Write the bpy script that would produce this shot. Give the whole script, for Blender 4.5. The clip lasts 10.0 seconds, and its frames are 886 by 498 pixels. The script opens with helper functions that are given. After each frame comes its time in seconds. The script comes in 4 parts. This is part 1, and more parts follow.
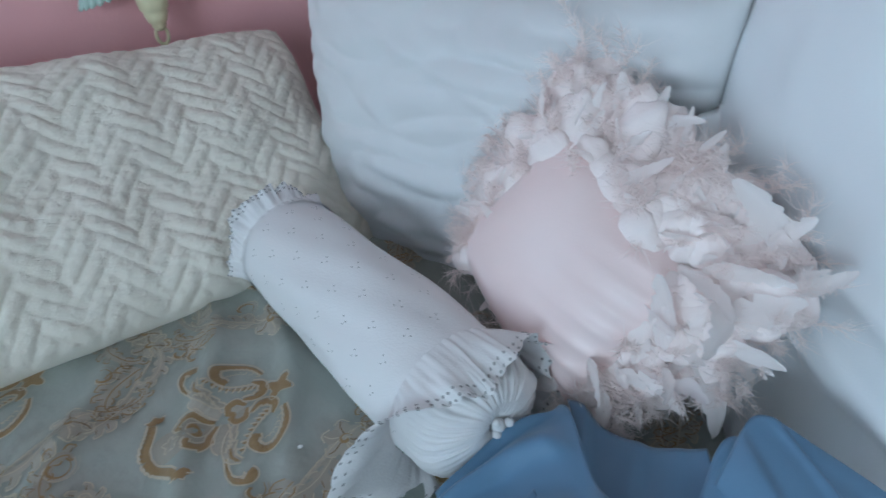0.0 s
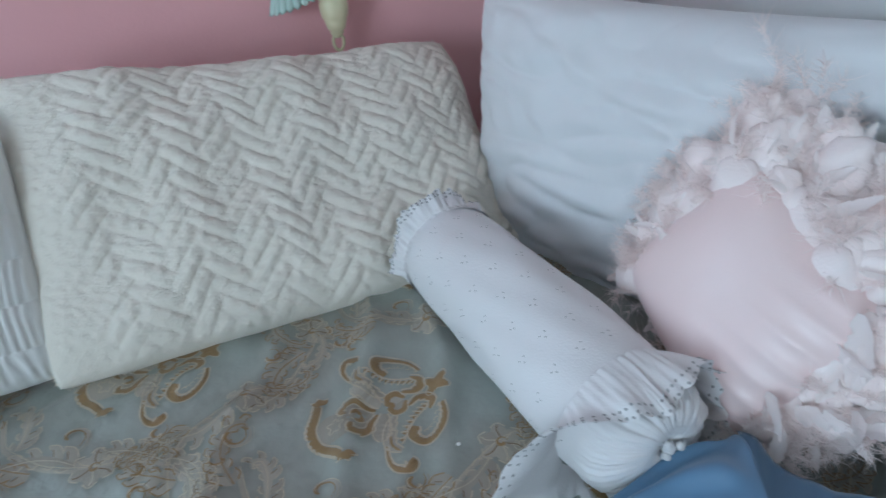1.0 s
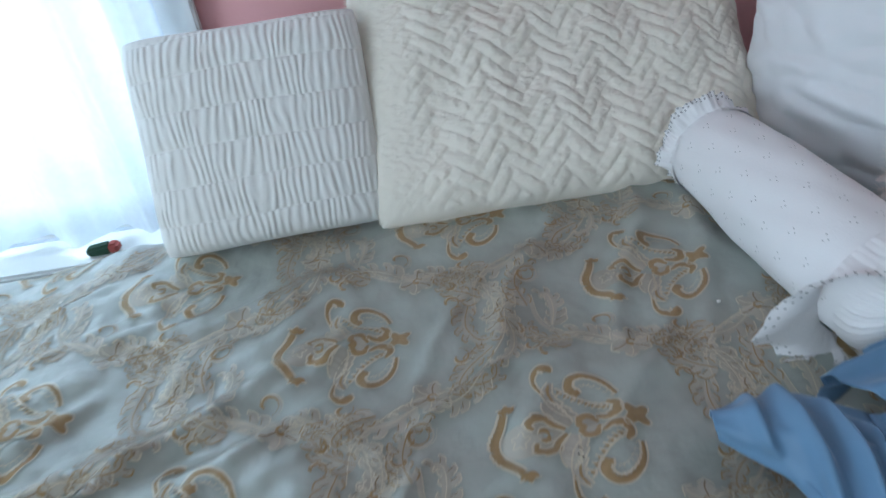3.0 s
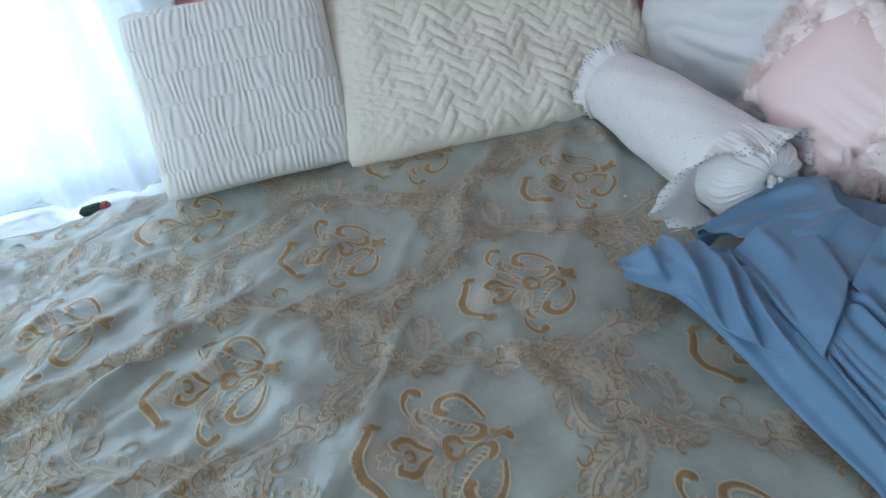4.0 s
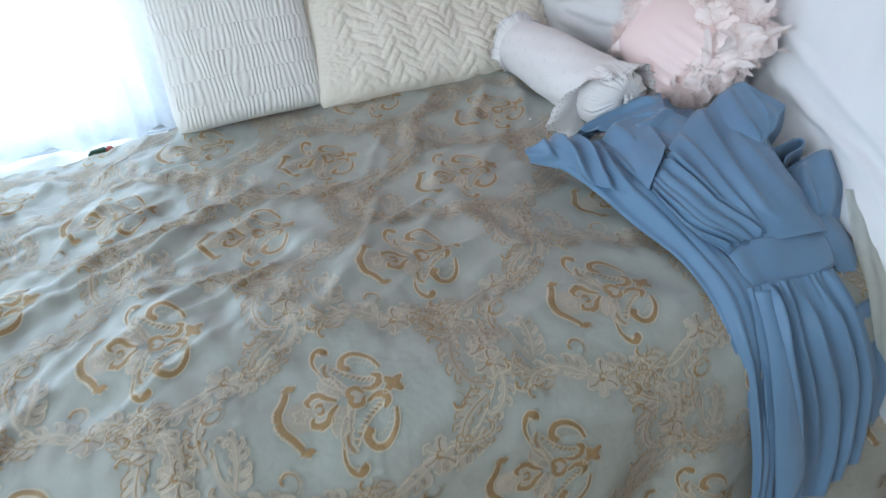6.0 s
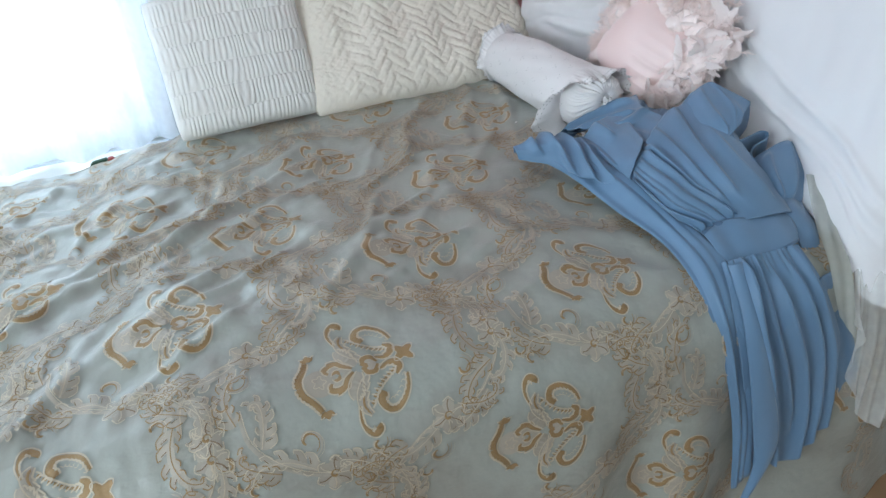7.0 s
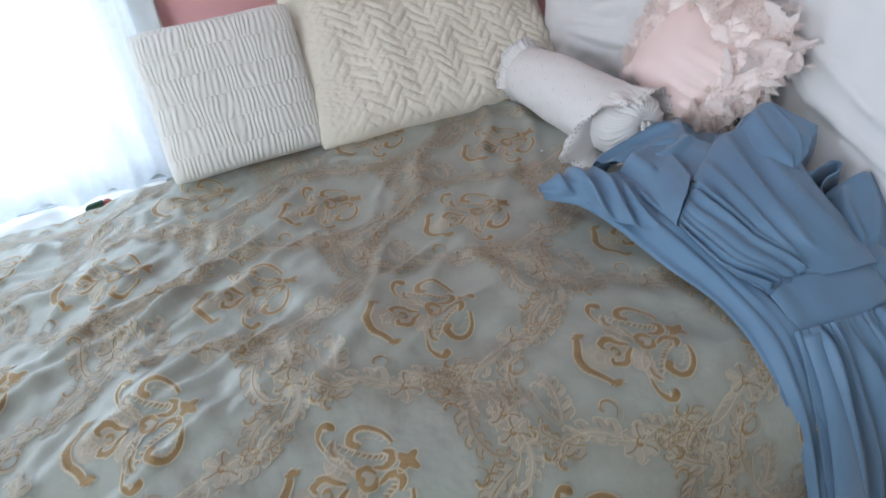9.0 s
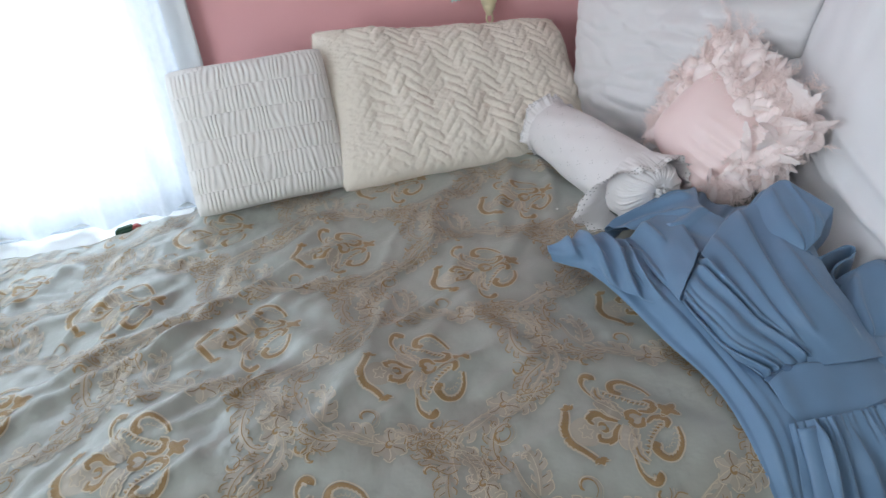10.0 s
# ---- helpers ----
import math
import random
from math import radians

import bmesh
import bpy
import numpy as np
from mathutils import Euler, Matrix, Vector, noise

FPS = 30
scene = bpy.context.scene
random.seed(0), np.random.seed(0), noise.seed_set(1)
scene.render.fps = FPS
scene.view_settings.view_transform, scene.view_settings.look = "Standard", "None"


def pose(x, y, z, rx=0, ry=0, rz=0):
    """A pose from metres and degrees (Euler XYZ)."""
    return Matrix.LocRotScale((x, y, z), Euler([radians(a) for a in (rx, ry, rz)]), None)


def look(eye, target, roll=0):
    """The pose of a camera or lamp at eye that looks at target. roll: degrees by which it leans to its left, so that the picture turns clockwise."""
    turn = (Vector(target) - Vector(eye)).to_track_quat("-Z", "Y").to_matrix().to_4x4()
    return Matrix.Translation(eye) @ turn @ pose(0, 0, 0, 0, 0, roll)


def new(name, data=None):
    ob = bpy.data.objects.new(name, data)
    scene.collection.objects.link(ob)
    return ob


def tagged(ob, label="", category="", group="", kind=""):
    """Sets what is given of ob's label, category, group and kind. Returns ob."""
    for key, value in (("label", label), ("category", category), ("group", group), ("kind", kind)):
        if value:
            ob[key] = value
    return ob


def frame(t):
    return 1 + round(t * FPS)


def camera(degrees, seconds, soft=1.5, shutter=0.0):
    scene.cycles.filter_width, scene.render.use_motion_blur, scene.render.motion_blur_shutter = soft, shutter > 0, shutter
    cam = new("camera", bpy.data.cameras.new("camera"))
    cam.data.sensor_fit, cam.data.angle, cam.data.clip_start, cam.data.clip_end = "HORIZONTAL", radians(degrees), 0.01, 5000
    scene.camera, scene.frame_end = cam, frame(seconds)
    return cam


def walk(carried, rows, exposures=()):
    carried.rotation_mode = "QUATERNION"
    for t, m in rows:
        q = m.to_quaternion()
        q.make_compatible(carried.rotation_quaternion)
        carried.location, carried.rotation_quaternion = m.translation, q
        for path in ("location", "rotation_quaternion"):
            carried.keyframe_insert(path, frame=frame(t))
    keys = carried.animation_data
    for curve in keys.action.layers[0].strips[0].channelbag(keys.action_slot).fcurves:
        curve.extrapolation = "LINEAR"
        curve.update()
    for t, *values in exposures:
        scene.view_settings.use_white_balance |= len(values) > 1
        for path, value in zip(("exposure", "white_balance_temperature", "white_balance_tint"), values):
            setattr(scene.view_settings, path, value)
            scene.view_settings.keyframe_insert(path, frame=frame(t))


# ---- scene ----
cam = camera(66.4, 10.0, 1.4, 0.4)
PATH = [
    (0, (0.017, 0.007, 1.152), (0.808, 1.439, 0.001), -4.4),
    (0.5, (-0.02, 0.015, 1.157), (0.66, 1.524, 0.033), -4.5),
    (1, (-0.068, 0.029, 1.166), (0.499, 1.599, 0.064), -4.2),
    (1.5, (-0.118, 0.039, 1.174), (0.323, 1.656, 0.082), -4.7),
    (2, (-0.161, 0.025, 1.177), (0.128, 1.675, 0.084), -5.3),
    (2.5, (-0.198, -0.013, 1.158), (-0.049, 1.626, 0.021), -5.8),
    (3, (-0.246, -0.12, 1.176), (-0.199, 1.505, 0.012), -8.1),
    (3.2, (-0.261, -0.19, 1.186), (-0.192, 1.435, 0.021), -9.0),
    (4.3, (-0.343, -0.417, 1.206), (-0.042, 1.16, 0.014), -6.0),
    (4.5, (-0.356, -0.472, 1.207), (-0.004, 1.099, 0.02), -5.0),
    (5, (-0.381, -0.581, 1.221), (0.034, 0.985, 0.048), -4.7),
    (5.5, (-0.405, -0.658, 1.248), (0.019, 0.903, 0.072), -4.8),
    (6, (-0.482, -0.757, 1.267), (-0.037, 0.79, 0.08), -4.9),
    (6.2, (-0.508, -0.796, 1.269), (-0.043, 0.752, 0.097), -5.0),
    (7.3, (-0.555, -0.845, 1.266), (-0.024, 0.721, 0.14), -4.6),
    (7.5, (-0.557, -0.836, 1.269), (-0.029, 0.734, 0.148), -4.9),
    (8, (-0.539, -0.809, 1.263), (-0.041, 0.78, 0.155), -6.0),
    (8.5, (-0.505, -0.739, 1.226), (-0.017, 0.86, 0.129), -7.2),
    (9, (-0.449, -0.671, 1.256), (-0.026, 0.922, 0.124), -8.4),
    (9.5, (-0.398, -0.654, 1.303), (0.004, 0.973, 0.212), -6.9),
    (10, (-0.389, -0.673, 1.292), (-0.048, 0.995, 0.243), -6.1),
]
EXPOSURE = [(0.0, -0.33, 5200, -4), (1.5, -0.25, 5350, -1), (3.0, -0.24, 5450, 0), (4.5, -0.28, 5600, 1), (5.0, 0.06, 5650, 2), (6.0, 0.04, 5800, 3), (7.5, 0.00, 6000, 4), (9.0, -0.11, 6150, 7), (10.0, -0.13, 6250, 8)]
walk(cam, [(t, look(eye, target, roll)) for t, eye, target, roll in PATH], EXPOSURE)

# ---- world, daylight and lamps ----
world = bpy.data.worlds.new("daylight")
scene.world = world
world.use_nodes = True
wn = world.node_tree.nodes
sky = wn.new("ShaderNodeTexSky")
sky.sky_type, sky.sun_disc = "NISHITA", False
sky.sun_elevation, sky.sun_rotation = radians(38), radians(200)
wn["Background"].inputs["Strength"].default_value = 0.1
world.node_tree.links.new(sky.outputs[0], wn["Background"].inputs["Color"])


def window_light(name, m, w, h, watts, colour):
    data = bpy.data.lights.new(name, "AREA")
    data.shape, data.size, data.size_y, data.energy, data.color = "RECTANGLE", w, h, watts, colour
    ob = new(name, data)
    ob.matrix_world = m
    return ob


window_light("skylight_behind_curtain", look((-1.31, 1.20, 1.29), (-1.31, 0.0, 1.29)), 1.15, 1.4, 27, (0.84, 0.93, 1.0))
# added fill lamp, out of view, to brighten the bed's near side
window_light("fill_lamp_unseen_opening", look((-2.42, -1.2, 1.5), (0.0, 0.2, 0.7)), 1.3, 1.3, 43, (0.92, 0.96, 1.0))


# ---- materials ----
def shade(name, colour, rough=0.7, second=None, grain=40.0, bump=0.15, bump_scale=300.0, sheen=0.0, metal=0.0, spec=0.5, dist=0.002):
    """A Principled surface whose colour wanders between two tones at two scales, with fine relief."""
    m = bpy.data.materials.new(name)
    m.use_nodes = True
    nt = m.node_tree
    b = nt.nodes["Principled BSDF"]
    second = second or tuple(c * 0.86 for c in colour)
    co = nt.nodes.new("ShaderNodeTexCoord")
    big, small = nt.nodes.new("ShaderNodeTexNoise"), nt.nodes.new("ShaderNodeTexNoise")
    big.inputs["Scale"].default_value, small.inputs["Scale"].default_value = grain * 0.15, grain
    big.inputs["Detail"].default_value, small.inputs["Detail"].default_value = 3, 4
    mean = nt.nodes.new("ShaderNodeMath")
    mean.operation = "ADD"
    half = nt.nodes.new("ShaderNodeMath")
    half.operation, half.inputs[1].default_value = "MULTIPLY", 0.5
    mix = nt.nodes.new("ShaderNodeMix")
    mix.data_type = "RGBA"
    mix.inputs["A"].default_value, mix.inputs["B"].default_value = (*colour, 1), (*second, 1)
    L = nt.links.new
    for n in (big, small):
        L(co.outputs["Object"], n.inputs["Vector"])
    L(big.outputs["Fac"], mean.inputs[0])
    L(small.outputs["Fac"], mean.inputs[1])
    L(mean.outputs[0], half.inputs[0])
    L(half.outputs[0], mix.inputs["Factor"])
    L(mix.outputs["Result"], b.inputs["Base Color"])
    b.inputs["Roughness"].default_value = rough
    b.inputs["Metallic"].default_value = metal
    b.inputs["Specular IOR Level"].default_value = spec
    b.inputs["Sheen Weight"].default_value = sheen
    if bump:
        fine = nt.nodes.new("ShaderNodeTexNoise")
        fine.inputs["Scale"].default_value, fine.inputs["Detail"].default_value = bump_scale, 2
        bp = nt.nodes.new("ShaderNodeBump")
        bp.inputs["Strength"].default_value, bp.inputs["Distance"].default_value = bump, dist
        L(co.outputs["Object"], fine.inputs["Vector"])
        L(fine.outputs["Fac"], bp.inputs["Height"])
        L(bp.outputs["Normal"], b.inputs["Normal"])
    return m


def sheer(name, colour, clear, glow=0.6):
    """Thin see-through cloth: part clear, part lets light through, part scatters it back."""
    m = bpy.data.materials.new(name)
    m.use_nodes = True
    nt = m.node_tree
    nt.nodes.remove(nt.nodes["Principled BSDF"])
    out = nt.nodes["Material Output"]
    d, t, c = (nt.nodes.new("ShaderNodeBsdf" + k) for k in ("Diffuse", "Translucent", "Transparent"))
    a, b = nt.nodes.new("ShaderNodeMixShader"), nt.nodes.new("ShaderNodeMixShader")
    weave = nt.nodes.new("ShaderNodeTexNoise")
    weave.inputs["Scale"].default_value = 60
    span = nt.nodes.new("ShaderNodeMapRange")
    span.inputs["To Min"].default_value, span.inputs["To Max"].default_value = clear - 0.08, clear + 0.08
    co = nt.nodes.new("ShaderNodeTexCoord")
    nt.links.new(co.outputs["Object"], weave.inputs["Vector"])
    nt.links.new(weave.outputs["Fac"], span.inputs["Value"])
    d.inputs["Color"].default_value = t.inputs["Color"].default_value = (*colour, 1)
    a.inputs[0].default_value = glow
    nt.links.new(span.outputs["Result"], b.inputs[0])
    nt.links.new(d.outputs[0], a.inputs[1])
    nt.links.new(t.outputs[0], a.inputs[2])
    nt.links.new(a.outputs[0], b.inputs[1])
    nt.links.new(c.outputs[0], b.inputs[2])
    nt.links.new((b if clear else a).outputs[0], out.inputs[0])
    return m


PINK_PAINT = shade("pink_wall_paint", (0.84, 0.455, 0.465), 0.75, (0.80, 0.425, 0.435), 12, 0.12, 220)
WHITE_PAINT = shade("white_gloss_paint", (0.80, 0.81, 0.80), 0.38, (0.76, 0.77, 0.77), 9, 0.05, 90)
WALL_PAINT = shade("white_wall_paint", (0.74, 0.72, 0.70), 0.8, (0.70, 0.68, 0.66), 8, 0.1, 200)
FLOOR_WOOD = shade("oak_floor", (0.34, 0.22, 0.12), 0.45, (0.26, 0.16, 0.085), 14, 0.1, 60)
BED_WOOD = shade("painted_bed_wood", (0.76, 0.75, 0.72), 0.45, None, 12, 0.05, 90)
TICKING = shade("mattress_cloth", (0.72, 0.72, 0.70), 0.85, None, 30, 0.2, 500)
CREAM_PLUSH = shade("cream_plush", (0.89, 0.835, 0.735), 0.95, (0.83, 0.77, 0.67), 90, 0.7, 700, 0.2, spec=0.1, dist=0.0025)
RUCHED = shade("ivory_ruched_cotton", (0.79, 0.785, 0.755), 0.75, (0.73, 0.72, 0.695), 60, 0.15, 700, 0.1)
WHITE_COTTON = shade("white_cotton", (0.78, 0.78, 0.79), 0.8, (0.74, 0.74, 0.76), 30, 0.15, 800, 0.1)
EYELET = shade("eyelet_cotton", (0.82, 0.80, 0.80), 0.75, (0.78, 0.76, 0.765), 40, 0.25, 500, 0.15)
HOLE = shade("eyelet_hole", (0.42, 0.41, 0.41), 0.9, None, 60, 0.0)
PINK_SATIN = shade("pink_satin", (0.94, 0.765, 0.74), 0.32, (0.92, 0.72, 0.695), 30, 0.08, 500, 0.3)
FEATHER = sheer("white_pink_feather", (0.995, 0.94, 0.925), 0.0, 0.5)
DOWN = sheer("pink_white_down", (1.0, 0.915, 0.89), 0.0, 0.5)
DOWN_WAD = shade("matted_down", (0.97, 0.885, 0.865), 0.95, (0.95, 0.82, 0.795), 60, 0.25, 300, 0.3, dist=0.002)
VOILE = sheer("white_voile", (0.79, 0.845, 0.915), 0.14, 0.36)
TULLE = sheer("white_tulle", (0.90, 0.91, 0.89), 0.58, 0.4)
# the white tulle again, with shade put into its colour as grey-green
SHADE_TULLE = sheer("shade_tinted_tulle", (0.64, 0.67, 0.62), 0.25, 0.4)
WHITE_SATIN = shade("white_satin_cloth", (0.83, 0.84, 0.86), 0.6, (0.79, 0.80, 0.83), 14, 0.08, 600, 0.1)
BLUE_CLOTH = shade("blue_crepe", (0.140, 0.250, 0.395), 0.5, (0.118, 0.212, 0.340), 40, 0.2, 1100, 0.22, spec=0.45, dist=0.001)
# darker copy of the crepe: crease shade along seams, put into colour
BLUE_SEAM_SHADE = shade("blue_seam_shade", (0.075, 0.15, 0.26), 0.7, (0.065, 0.13, 0.23), 60, 0.2, 900, 0.3)
CREAM_PLASTIC = shade("cream_enamel", (0.80, 0.75, 0.50), 0.35, (0.74, 0.68, 0.44), 20, 0.04, 100)
MINT = shade("mint_enamel", (0.55, 0.68, 0.62), 0.5, (0.48, 0.62, 0.56), 20, 0.05, 100)
GREEN_CLOTH = shade("dark_green_print", (0.03, 0.085, 0.05), 0.8, (0.02, 0.05, 0.03), 90, 0.3, 500)
RED_CLOTH = shade("red_print", (0.45, 0.06, 0.06), 0.8, (0.35, 0.12, 0.10), 90, 0.3, 500)
# grey standing in for the shaded gap between curtain and pillow
STRIP_GREY = shade("dark_gap_grey", (0.50, 0.52, 0.54), 0.4, None, 40, 0.05, 200, metal=0.6)
LINT = shade("white_lint", (0.85, 0.85, 0.83), 0.9, None, 60, 0.0)

# ---- building helpers ----
def mesh_object(name, verts, faces, material, parent=None, label="", smooth=True):
    me = bpy.data.meshes.new(name)
    me.from_pydata([tuple(map(float, v)) for v in verts], [], [tuple(map(int, f)) for f in faces])
    if smooth:
        me.polygons.foreach_set("use_smooth", [True] * len(me.polygons))
    me.materials.append(material)
    ob = new(name, me)
    if parent is not None:
        ob.parent = parent
    if label:
        ob["label"] = label
    return ob


def part(name, bm, material, parent=None, label="", smooth=False):
    me = bpy.data.meshes.new(name)
    bmesh.ops.recalc_face_normals(bm, faces=bm.faces)
    bm.to_mesh(me)
    bm.free()
    if smooth:
        me.polygons.foreach_set("use_smooth", [True] * len(me.polygons))
    me.materials.append(material)
    ob = new(name, me)
    if parent is not None:
        ob.parent = parent
    if label:
        ob["label"] = label
    return ob


def thing(name, label, category, at=(0, 0, 0), group="", kind=""):
    ob = new(name)
    ob.empty_display_size = 0.05
    ob.matrix_world = at if isinstance(at, Matrix) else Matrix.Translation(at)
    return tagged(ob, label, category, group, kind)


def box(lo, hi, bevel=0.0, seg=2):
    bm = bmesh.new()
    bmesh.ops.create_cube(bm, size=1)
    for v in bm.verts:
        v.co = Vector([(lo[k] + hi[k]) / 2 + v.co[k] * (hi[k] - lo[k]) for k in range(3)])
    if bevel:
        bmesh.ops.bevel(bm, geom=bm.edges[:], offset=bevel, segments=seg, affect="EDGES")
    return bm


def grid_faces(nu, nv, start=0, closed=False):
    """Quads over nu columns of nv rows of points."""
    out = []
    for i in range(nu if closed else nu - 1):
        a, b = start + i * nv, start + ((i + 1) % nu) * nv
        out.extend((a + j, b + j, b + j + 1, a + j + 1) for j in range(nv - 1))
    return out


def smoothstep(a, b, x):
    t = np.clip((x - a) / (b - a), 0, 1)
    return t * t * (3 - 2 * t)


def spline(points, n):
    """n points on a smooth curve through the given ones."""
    p = np.array(points, float)
    p = np.vstack([2 * p[0] - p[1], p, 2 * p[-1] - p[-2]])
    t = np.linspace(0, len(p) - 3 - 1e-9, n)
    i = t.astype(int)
    f = (t - i)[:, None]
    a, b, c, d = p[i], p[i + 1], p[i + 2], p[i + 3]
    return 0.5 * (2 * b + (c - a) * f + (2 * a - 5 * b + 4 * c - d) * f**2 + (3 * b - a - 3 * c + d) * f**3)


def wander(x, y, scale, seed):
    """Smooth cheap noise of two coordinates, about -1 to 1."""
    r = np.random.RandomState(seed)
    total = 0
    for k in range(5):
        ang, ph = r.uniform(0, math.pi), r.uniform(0, 6.28, 2)
        f = 6.28 / scale * r.uniform(0.6, 1.6)
        total = total + np.sin(f * (x * math.cos(ang) + y * math.sin(ang)) + ph[0] + 0.9 * np.sin(0.6 * f * (y * math.cos(ang) - x * math.sin(ang)) + ph[1]))
    return total / 3.2


# ---- the room ----
NORTH, EAST, WEST, SOUTH, TOP = 1.17, 0.80, -2.5, -2.3, 2.4
tagged(part("floor", box((WEST - 0.1, SOUTH - 0.1, -0.1), (EAST + 0.1, NORTH + 0.1, 0.0)), FLOOR_WOOD), "brown oak board floor", "floor", kind="structure")
tagged(part("ceiling", box((WEST - 0.1, SOUTH - 0.1, TOP), (EAST + 0.1, NORTH + 0.1, TOP + 0.1)), WALL_PAINT), "plain white ceiling", "ceiling", kind="structure")
WIN_L, WIN_R, WIN_B, WIN_T = -1.95, -0.675, 0.53, 2.05
wall_north = thing("wall_north", "pink painted wall behind the bed", "wall", kind="structure")
for lo, hi in (((WEST, NORTH, 0), (WIN_L, NORTH + 0.16, TOP)), ((WIN_R, NORTH, 0), (EAST, NORTH + 0.16, TOP)),
               ((WIN_L, NORTH, 0), (WIN_R, NORTH + 0.16, WIN_B)), ((WIN_L, NORTH, WIN_T), (WIN_R, NORTH + 0.16, TOP))):
    part("wall_panel", box(lo, hi), PINK_PAINT, wall_north)
tagged(part("wall_east", box((EAST, SOUTH, 0), (EAST + 0.12, NORTH, TOP)), WALL_PAINT), "plain white wall behind the headboard", "wall", kind="structure")
tagged(part("wall_south", box((WEST, SOUTH - 0.12, 0), (EAST, SOUTH, TOP)), WALL_PAINT), "plain white wall", "wall", kind="structure")
# this wall's opening is out of view, added for the fill lamp
wall_west = thing("wall_west", "plain white wall, out of view, with an opening added for the fill lamp", "wall", kind="structure")
for lo, hi in (((WEST - 0.12, SOUTH, 0), (WEST, -1.9, TOP)), ((WEST - 0.12, -0.5, 0), (WEST, NORTH, TOP)), ((WEST - 0.12, -1.9, 0), (WEST, -0.5, 0.8)), ((WEST - 0.12, -1.9, 2.2), (WEST, -0.5, TOP))):
    part("wall_panel", box(lo, hi), WALL_PAINT, wall_west)

# window: casing, frame, glazing bars, panes
window = thing("window_1", "white painted window behind a sheer curtain", "window", kind="structure")
part("casing", box((WIN_R - 0.002, NORTH - 0.03, WIN_B - 0.06), (WIN_R + 0.088, NORTH - 0.001, WIN_T + 0.09), 0.006), WHITE_PAINT, window)
part("casing", box((WIN_R + 0.072, NORTH - 0.042, WIN_B - 0.06), (WIN_R + 0.092, NORTH - 0.032, WIN_T + 0.09), 0.004), WHITE_PAINT, window)
part("casing", box((WIN_L - 0.09, NORTH - 0.03, WIN_B - 0.06), (WIN_L + 0.002, NORTH - 0.001, WIN_T + 0.09), 0.006), WHITE_PAINT, window)
part("casing", box((WIN_L + 0.004, NORTH - 0.03, WIN_T), (WIN_R - 0.004, NORTH - 0.001, WIN_T + 0.09), 0.006), WHITE_PAINT, window)
part("window_sill", box((WIN_L - 0.05, NORTH - 0.05, WIN_B - 0.03), (WIN_R - 0.004, NORTH + 0.085, WIN_B + 0.008), 0.006), WHITE_PAINT, window)
part("apron", box((WIN_L - 0.09, NORTH - 0.02, 0.44), (WIN_R + 0.088, NORTH - 0.001, WIN_B - 0.032), 0.004), WHITE_PAINT, window)
for lo, hi in (((WIN_L, NORTH + 0.09, WIN_B), (WIN_L + 0.05, NORTH + 0.13, WIN_T)), ((WIN_R - 0.05, NORTH + 0.09, WIN_B), (WIN_R, NORTH + 0.13, WIN_T)),
               ((WIN_L + 0.05, NORTH + 0.09, WIN_B), (WIN_R - 0.05, NORTH + 0.13, WIN_B + 0.05)), ((WIN_L + 0.05, NORTH + 0.09, WIN_T - 0.05), (WIN_R - 0.05, NORTH + 0.13, WIN_T)),
               ((WIN_L + 0.05, NORTH + 0.09, 1.27), (WIN_R - 0.05, NORTH + 0.13, 1.31))):
    part("window_frame", box(lo, hi, 0.004), WHITE_PAINT, window)
backdrop_mat = bpy.data.materials.new("bright_overcast_sky")
backdrop_mat.use_nodes = True
nt = backdrop_mat.node_tree
nt.nodes.remove(nt.nodes["Principled BSDF"])
em = nt.nodes.new("ShaderNodeEmission")
em.inputs["Color"].default_value, em.inputs["Strength"].default_value = (0.92, 0.97, 1.0, 1), 1.5
nt.links.new(em.outputs[0], nt.nodes["Material Output"].inputs[0])
tagged(part("backdrop", box((-9, 5.0, -3), (6, 5.05, 7)), backdrop_mat), "bright overcast sky outside the window", "sky", kind="structure")

# ---- bed ----
bed = thing("bed", "single bed with a white panelled headboard under a brocade comforter", "bed", (-0.45, 0.38, 0))
HB = 0.665
def at_bed(lo, hi, bev=0.0):
    return box([lo[0] + 0.45, lo[1] - 0.38, lo[2]], [hi[0] + 0.45, hi[1] - 0.38, hi[2]], bev)
part("mattress", at_bed((-1.45, -0.12, 0.30), (0.60, 0.88, 0.535), 0.05), TICKING, bed)
part("bed_rail", at_bed((-1.45, -0.13, 0.16), (0.60, -0.105, 0.30), 0.005), BED_WOOD, bed)
part("bed_rail", at_bed((-1.45, 0.865, 0.16), (0.60, 0.89, 0.30), 0.005), BED_WOOD, bed)
part("headboard", at_bed((HB, -0.14, 0.12), (HB + 0.03, 1.10, 1.32), 0.006), WHITE_PAINT, bed, "white painted headboard panel")
for y0, y1 in ((1.045, 1.10), (0.985, 1.02), (-0.14, -0.08)):
    part("moulding", at_bed((HB - 0.012, y0, 0.14), (HB - 0.001, y1, 1.30), 0.004), WHITE_PAINT, bed)
for x in (-1.40, 0.55):
    for y in (-0.06, 0.82):
        part("leg", at_bed((x - 0.03, y - 0.03, 0.0), (x + 0.03, y + 0.03, 0.30), 0.006), BED_WOOD, bed)

# ledge under the window, level with the bed
ledge = part("window_ledge", box((-2.2, 0.985, 0.42), (-0.60, NORTH - 0.021, 0.478), 0.006), WHITE_PAINT)
tagged(ledge, "white painted ledge under the window", "ledge", kind="structure")

# ---- comforter ----
FRONT, BACK, RF, RB = -0.135, 0.80, 0.115, 0.14


